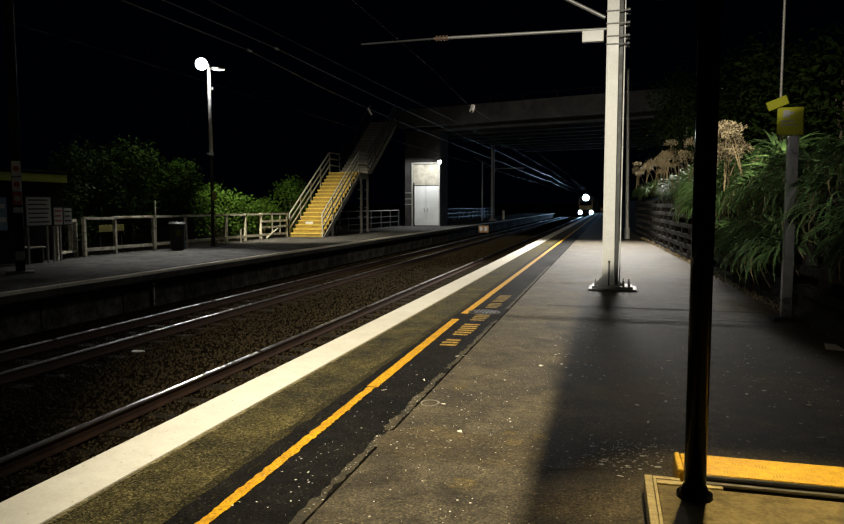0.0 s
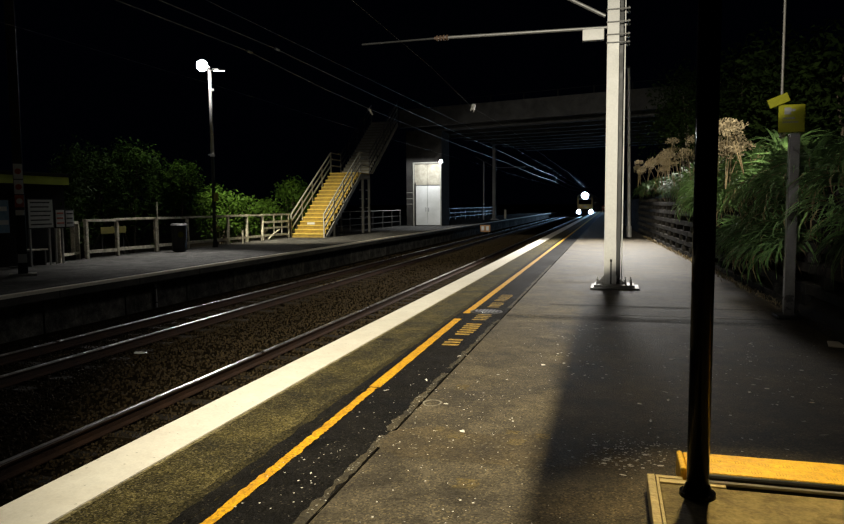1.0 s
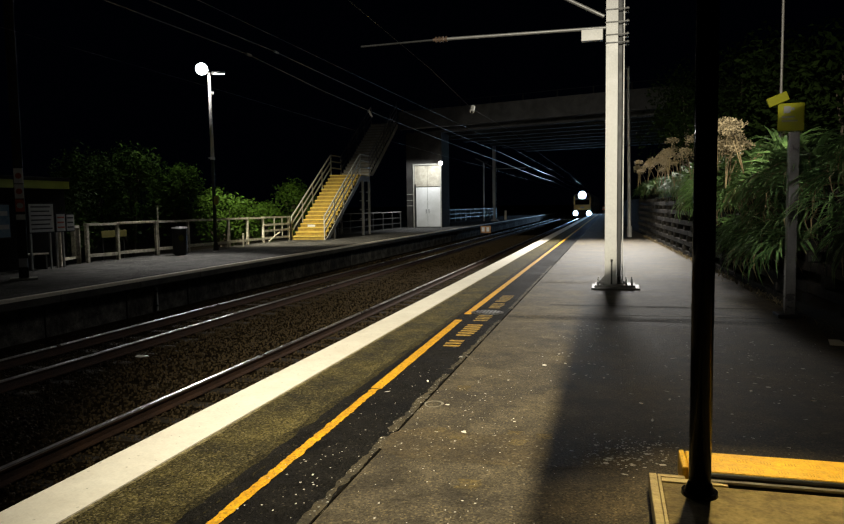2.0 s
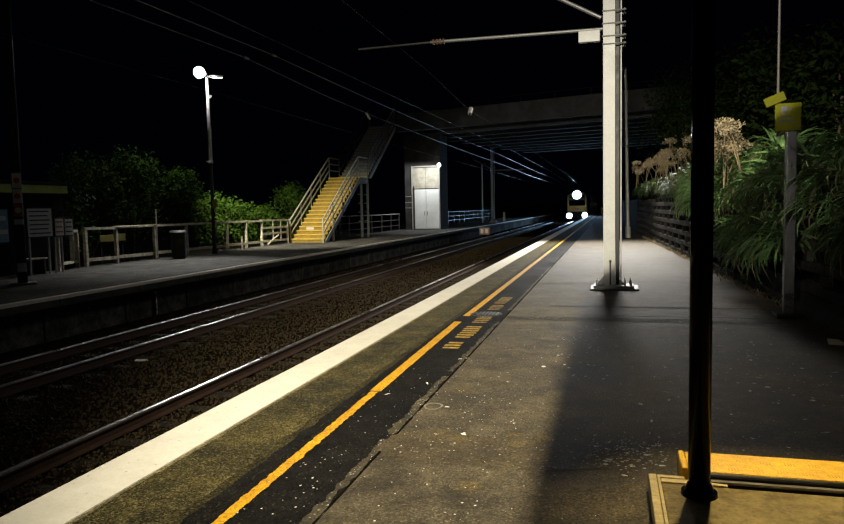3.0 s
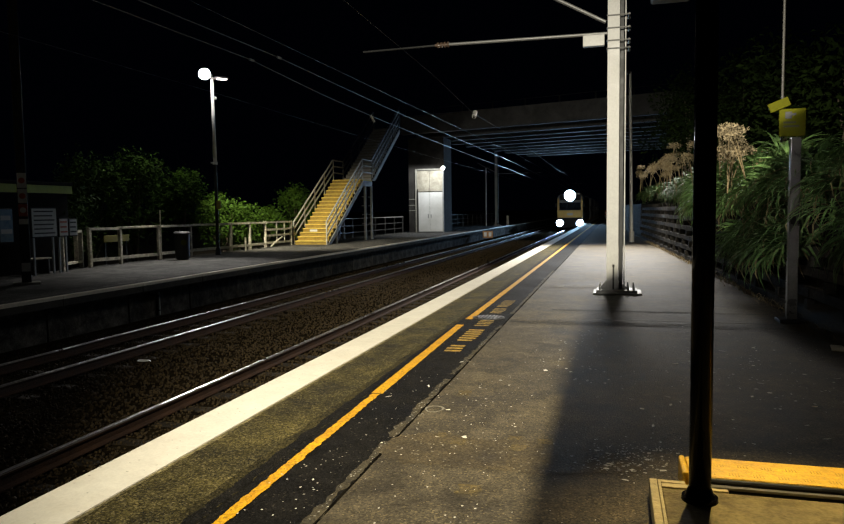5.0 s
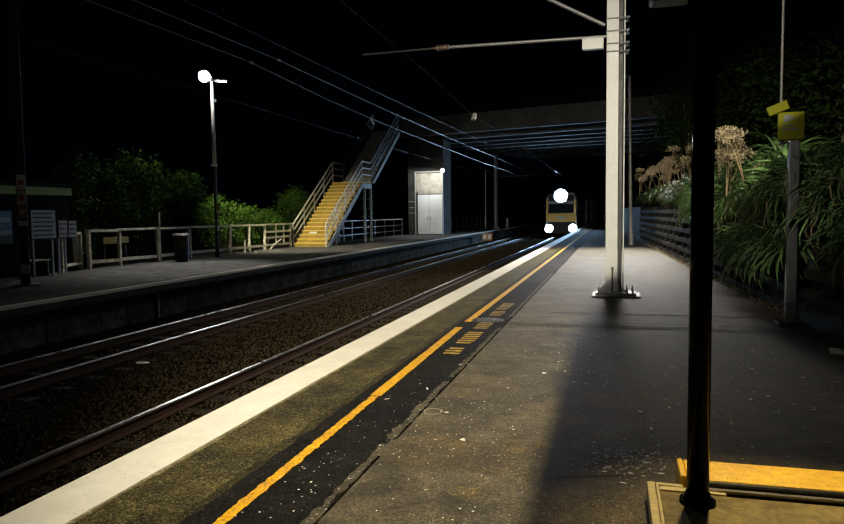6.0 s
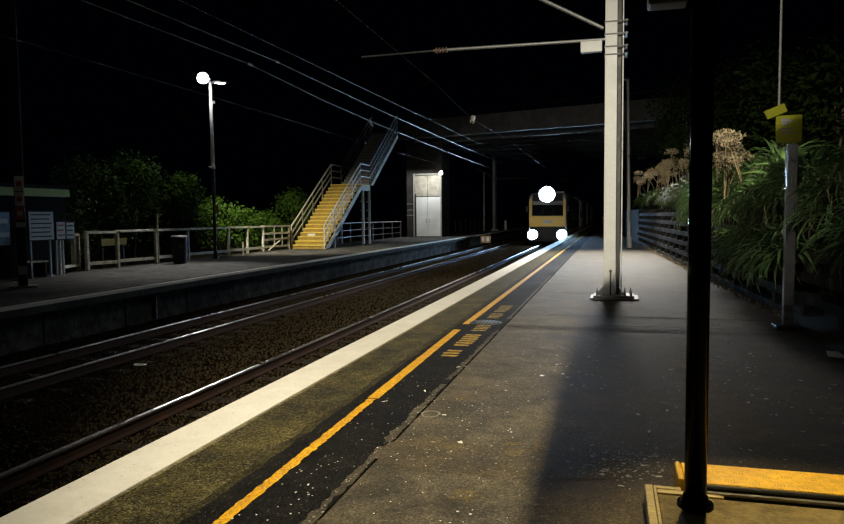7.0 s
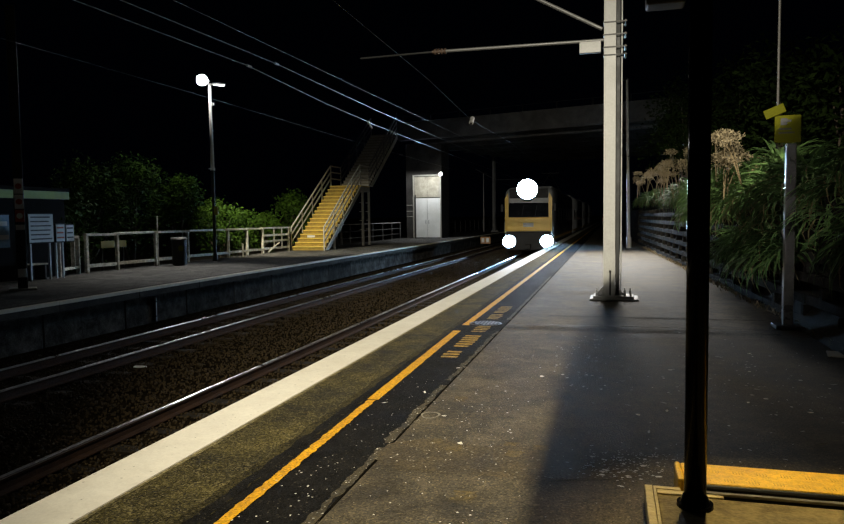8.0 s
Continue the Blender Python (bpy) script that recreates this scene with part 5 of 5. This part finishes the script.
def strap_plant(rng, n, length):
    t = thing("strap_leaf_plant", pose(0, 0, 0), "dense clump of arching green strap leaves on the bank", "plant", "strap-leaved plants on the bank")
    v, f = [], []
    blades(rng, n, length, 0.028, 2.2, 0.12, v, f)
    soup("leaves", v, f, LEAF_G, t, True)
    v, f = [], []
    blades(rng, n // 4, length * 0.9, 0.014, 3.2, 0.14, v, f)
    tagged(soup("dead_leaves", v, f, LEAF_DRY, t, True), "withered brown leaves")
    return t


def umbel_plant(rng, stalks):
    t = thing("dry_flower_plant", pose(0, 0, 0), "tall dry flower stalks with tan seed heads", "plant", "dry flower stalks on the bank")
    for i in range(stalks):
        a, ln = rng.uniform(0, 6.28), rng.uniform(0.5, 0.95)
        lean = rng.uniform(0.05, 0.4)
        top = Vector((math.cos(a) * lean, math.sin(a) * lean, ln))
        mid = top * 0.5 + Vector((0, 0, 0.08))
        bm = B()
        rod(bm, (0, 0, -0.1), mid, 0.009, 0.008, 6)
        rod(bm, mid, top, 0.008, 0.006, 6)
        st = part("stalk", bm, LEAF_DRY, t, "dry tan stalk")
        v, f = [], []
        r = rng.uniform(0.15, 0.23)
        for k in range(150):
            d = Vector((rng.gauss(0, 1), rng.gauss(0, 1), rng.gauss(0.5, 0.8))).normalized()
            e = Vector((rng.gauss(0, 1), rng.gauss(0, 1), rng.gauss(0, 1))).normalized()
            g = d.cross(e)
            p = top + Vector((d.x, d.y, d.z * 0.62)) * r * rng.uniform(0.55, 1.12)
            s = rng.uniform(0.012, 0.03)
            c = len(v)
            v += [tuple(top + d * 0.02), tuple(top + d * 0.02 + g * 0.002), tuple(p)]
            f.append((c, c + 1, c + 2))
            c = len(v)
            v += [tuple(p - e * s), tuple(p + g * s * 0.7), tuple(p + e * s), tuple(p - g * s * 0.7 + d * s)]
            f.append((c, c + 1, c + 2, c + 3))
        soup("seed_head", v, f, FLOWER_DRY, st)
    return t


def wall_x(y):
    return 2.58 - 0.042 * (y - 10.3)


def build_bank():
    rng = random.Random(11)
    ang = math.degrees(math.atan(0.042))
    t = thing("crib_wall", pose(wall_x(6), 6, 0, 0, 0, ang), "concrete crib retaining wall at the back of the platform", "retaining wall", "", "structure")
    bm = B()
    box(bm, 0.22, 0.5, -8, 62, -0.2, 1.75)
    part("backfill", bm, SOIL, t)
    bm = B()
    box(bm, 0.0, 0.10, 0, 1.44, 0, 0.13, 0.01)
    st = mesh_of(bm, GRIMY)
    bm = B()
    box(bm, -0.03, 0.22, 0, 0.13, 0, 0.15, 0.01)
    hd = mesh_of(bm, GRIMY)
    for row in range(6):
        for k in range(24):
            y = -2 + k * 1.45 + (0.72 if row % 2 else 0)
            ob = new("stretcher", st)
            ob.parent, ob.location = t, (0.06 * row / 6 + rng.uniform(0, 0.01), y, 0.02 + row * 0.29)
            ob = new("header", hd)
            ob.parent, ob.location = t, (0.06 * row / 6 + rng.uniform(0, 0.015), y + 0.65, 0.155 + row * 0.29)
    bm = B()
    for row in range(6):
        box(bm, 0.02, 0.12, 32.8, 62, 0.02 + row * 0.29, 0.15 + row * 0.29)
    box(bm, 0.05, 0.22, 32.8, 62, 0, 1.8)
    part("far_stretch", bm, GRIMY, t)
    kinds = [strap_plant(rng, 74, 0.95), strap_plant(rng, 60, 0.8), strap_plant(rng, 84, 1.05)]
    spots = []
    y = 9.3
    while y < 40:
        for z, dx in ((0.75, 0.02), (1.15, 0.05), (1.6, 0.12), (1.88, 0.2), (2.1, 0.42), (2.2, 0.95)):
            if y < 10.7 or (dx > 0.3 and y < 15):
                continue
            if z < 0.8 and (y > 13.5 or rng.random() < 0.35):
                continue
            if z < 1.3 and y > 17 and rng.random() < 0.75:
                continue
            if z < 1.5 and y > 14.2 or dx < 0.3 and y > 21:
                continue
            if y > 26 and rng.random() < 0.4:
                continue
            spots.append((wall_x(y) + dx + rng.uniform(-0.05, 0.1), y + rng.uniform(-0.25, 0.25), z + rng.uniform(-0.15, 0.15)))
        y += 0.50 + 0.012 * (y - 8)
    spots += [(wall_x(11 + 0.45 * k) + 0.02, 11 + 0.45 * k, rng.uniform(0.6, 1.1)) for k in range(8)]
    spots += [(wall_x(9) + 0.32 + 0.12 * (k % 3), 8.3 + 0.19 * k, 1.15 + 0.32 * (k % 4)) for k in range(11)]
    used = set()
    for p in spots:
        k = rng.randrange(3)
        m = pose(*p, rng.uniform(-12, 12), rng.uniform(-38, -10), rng.uniform(0, 360) if k < 0 else rng.uniform(-40, 40))
        if k in used:
            copy_thing(kinds[k], m)
        else:
            kinds[k].matrix_world = m
            used.add(k)
    fl = [umbel_plant(rng, 2), umbel_plant(rng, 3), umbel_plant(rng, 2)]
    y, n = 11.6, 0
    while y < 34:
        m = pose(wall_x(y) - 0.45 + rng.uniform(-0.15, 0.4), y, 2.0 + rng.uniform(-0.2, 0.15) + 0.025 * (y - 12), rng.uniform(-8, 8), rng.uniform(-14, 4), rng.uniform(0, 360))
        if n < 3:
            fl[n].matrix_world = m
        else:
            copy_thing(fl[n % 3], m)
        n += 1
        y += rng.uniform(0.75, 2.1)
    # grass litter at the foot of the wall
    v, f = [], []
    for i in range(900):
        y = rng.uniform(7, 34)
        blades(rng, 1, 0.16, 0.006, 1.4, 0.02, v, f, (wall_x(y) - abs(rng.gauss(0.02, 0.07)), y, -0.01), 3)
    tagged(soup("foot_grass", v, f, LEAF_DRY), "dry grass and weeds at the foot of the wall", "grass", "", "stuff")


def bush(x, y, height, width, seed, leaves, label, z=-0.45, group="bushes behind the far fence", leaf=None):
    rng = random.Random(seed)
    t = thing("bush", pose(x, y, z), label, "bush", group)
    blobs = []
    bm = B()
    for i in range(9):
        a = rng.uniform(0, 6.28)
        rr = width * rng.uniform(0.1, 0.62)
        h = height * rng.uniform(0.35, 0.86)
        tip = Vector((math.cos(a) * rr * 0.7, math.sin(a) * rr, h))
        rod(bm, (0, 0, 0), tip * 0.55 + Vector((0, 0, 0.1)), 0.07, 0.045, 6)
        rod(bm, tip * 0.55 + Vector((0, 0, 0.1)), tip, 0.045, 0.015, 6)
        blobs.append((tip, height * rng.uniform(0.16, 0.27)))
    part("trunk", bm, BARK, t)
    v, f = [], []
    for i in range(leaves):
        c, r = rng.choice(blobs)
        d = Vector((rng.gauss(0, 1), rng.gauss(0, 1), rng.gauss(0.15, 0.9))).normalized()
        p = c + d * r * rng.uniform(0.55, 1.12) * (1 + 0.35 * noise.noise(d * 2.3 + c))
        e = Vector((rng.gauss(0, 1), rng.gauss(0, 1), rng.gauss(-0.3, 0.6))).normalized()
        g = d.cross(e).normalized()
        s = rng.uniform(0.05, 0.11)
        k = len(v)
        v += [tuple(p - e * s), tuple(p + g * s * 0.45 + d * 0.02), tuple(p + e * s), tuple(p - g * s * 0.45 + d * 0.02)]
        f.append((k, k + 1, k + 2, k + 3))
    soup("crown", v, f, leaf or LEAF_BUSH, t)
    return t


def build_bushes():
    spec = ((-16.3, 17.7, 3.0, 1.1, 1500, "small light green bush beside the shelter"),
            (-17.6, 20.3, 3.9, 1.9, 4200, "tall dense dark green bush behind the fence"),
            (-17.4, 22.6, 4.2, 1.8, 4200, "tall dense dark green bush behind the fence"),
            (-17.0, 25.0, 4.0, 1.6, 4200, "tall dense green bush lit by the lamp"),
            (-16.6, 27.4, 2.8, 1.3, 3200, "low bright green bush lit by the lamp"),
            (-16.8, 29.6, 2.5, 1.2, 2600, "low bright green bush lit by the lamp"),
            (-16.9, 32.0, 2.3, 1.1, 2200, "low green bush next to the staircase"),
            (-16.7, 35.0, 3.3, 1.3, 2800, "rounded green bush next to the staircase"),
            (-17.0, 38.0, 3.2, 1.3, 2200, "rounded green bush behind the staircase"))
    for i, (x, y, h, w, n, label) in enumerate(spec):
        bush(x, y, h, w, 20 + i, n, label)
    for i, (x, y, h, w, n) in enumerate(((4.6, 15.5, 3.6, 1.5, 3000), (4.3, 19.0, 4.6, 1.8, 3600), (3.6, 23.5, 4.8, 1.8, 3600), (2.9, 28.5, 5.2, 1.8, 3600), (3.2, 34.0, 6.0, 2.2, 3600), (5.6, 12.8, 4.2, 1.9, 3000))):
        bush(x, y, h, w, 60 + i, n, "leafy tree on the bank above the wall, shade in its leaf colour", 1.4, "trees on the bank", LEAF_SHADED)


build_markings()
build_litter()
build_lamp_post()
build_fences()
build_far_shelter()
build_bench()
build_track_signs()
build_bank()
build_bushes()


def motions():
    front = lambda s: 41 + 12.2 * (8 - s) + 0.12 * (8 - s) ** 2
    walk(train, [(k * 0.5, pose(TRACKS[0], front(k * 0.5), RAIL_Z)) for k in range(17)])
    for ws, y in WHEELS:
        walk(ws, [(k / 30, pose(0, y, 0.39, math.degrees(front(k / 30) / 0.39) % 360)) for k in range(241)])


motions()
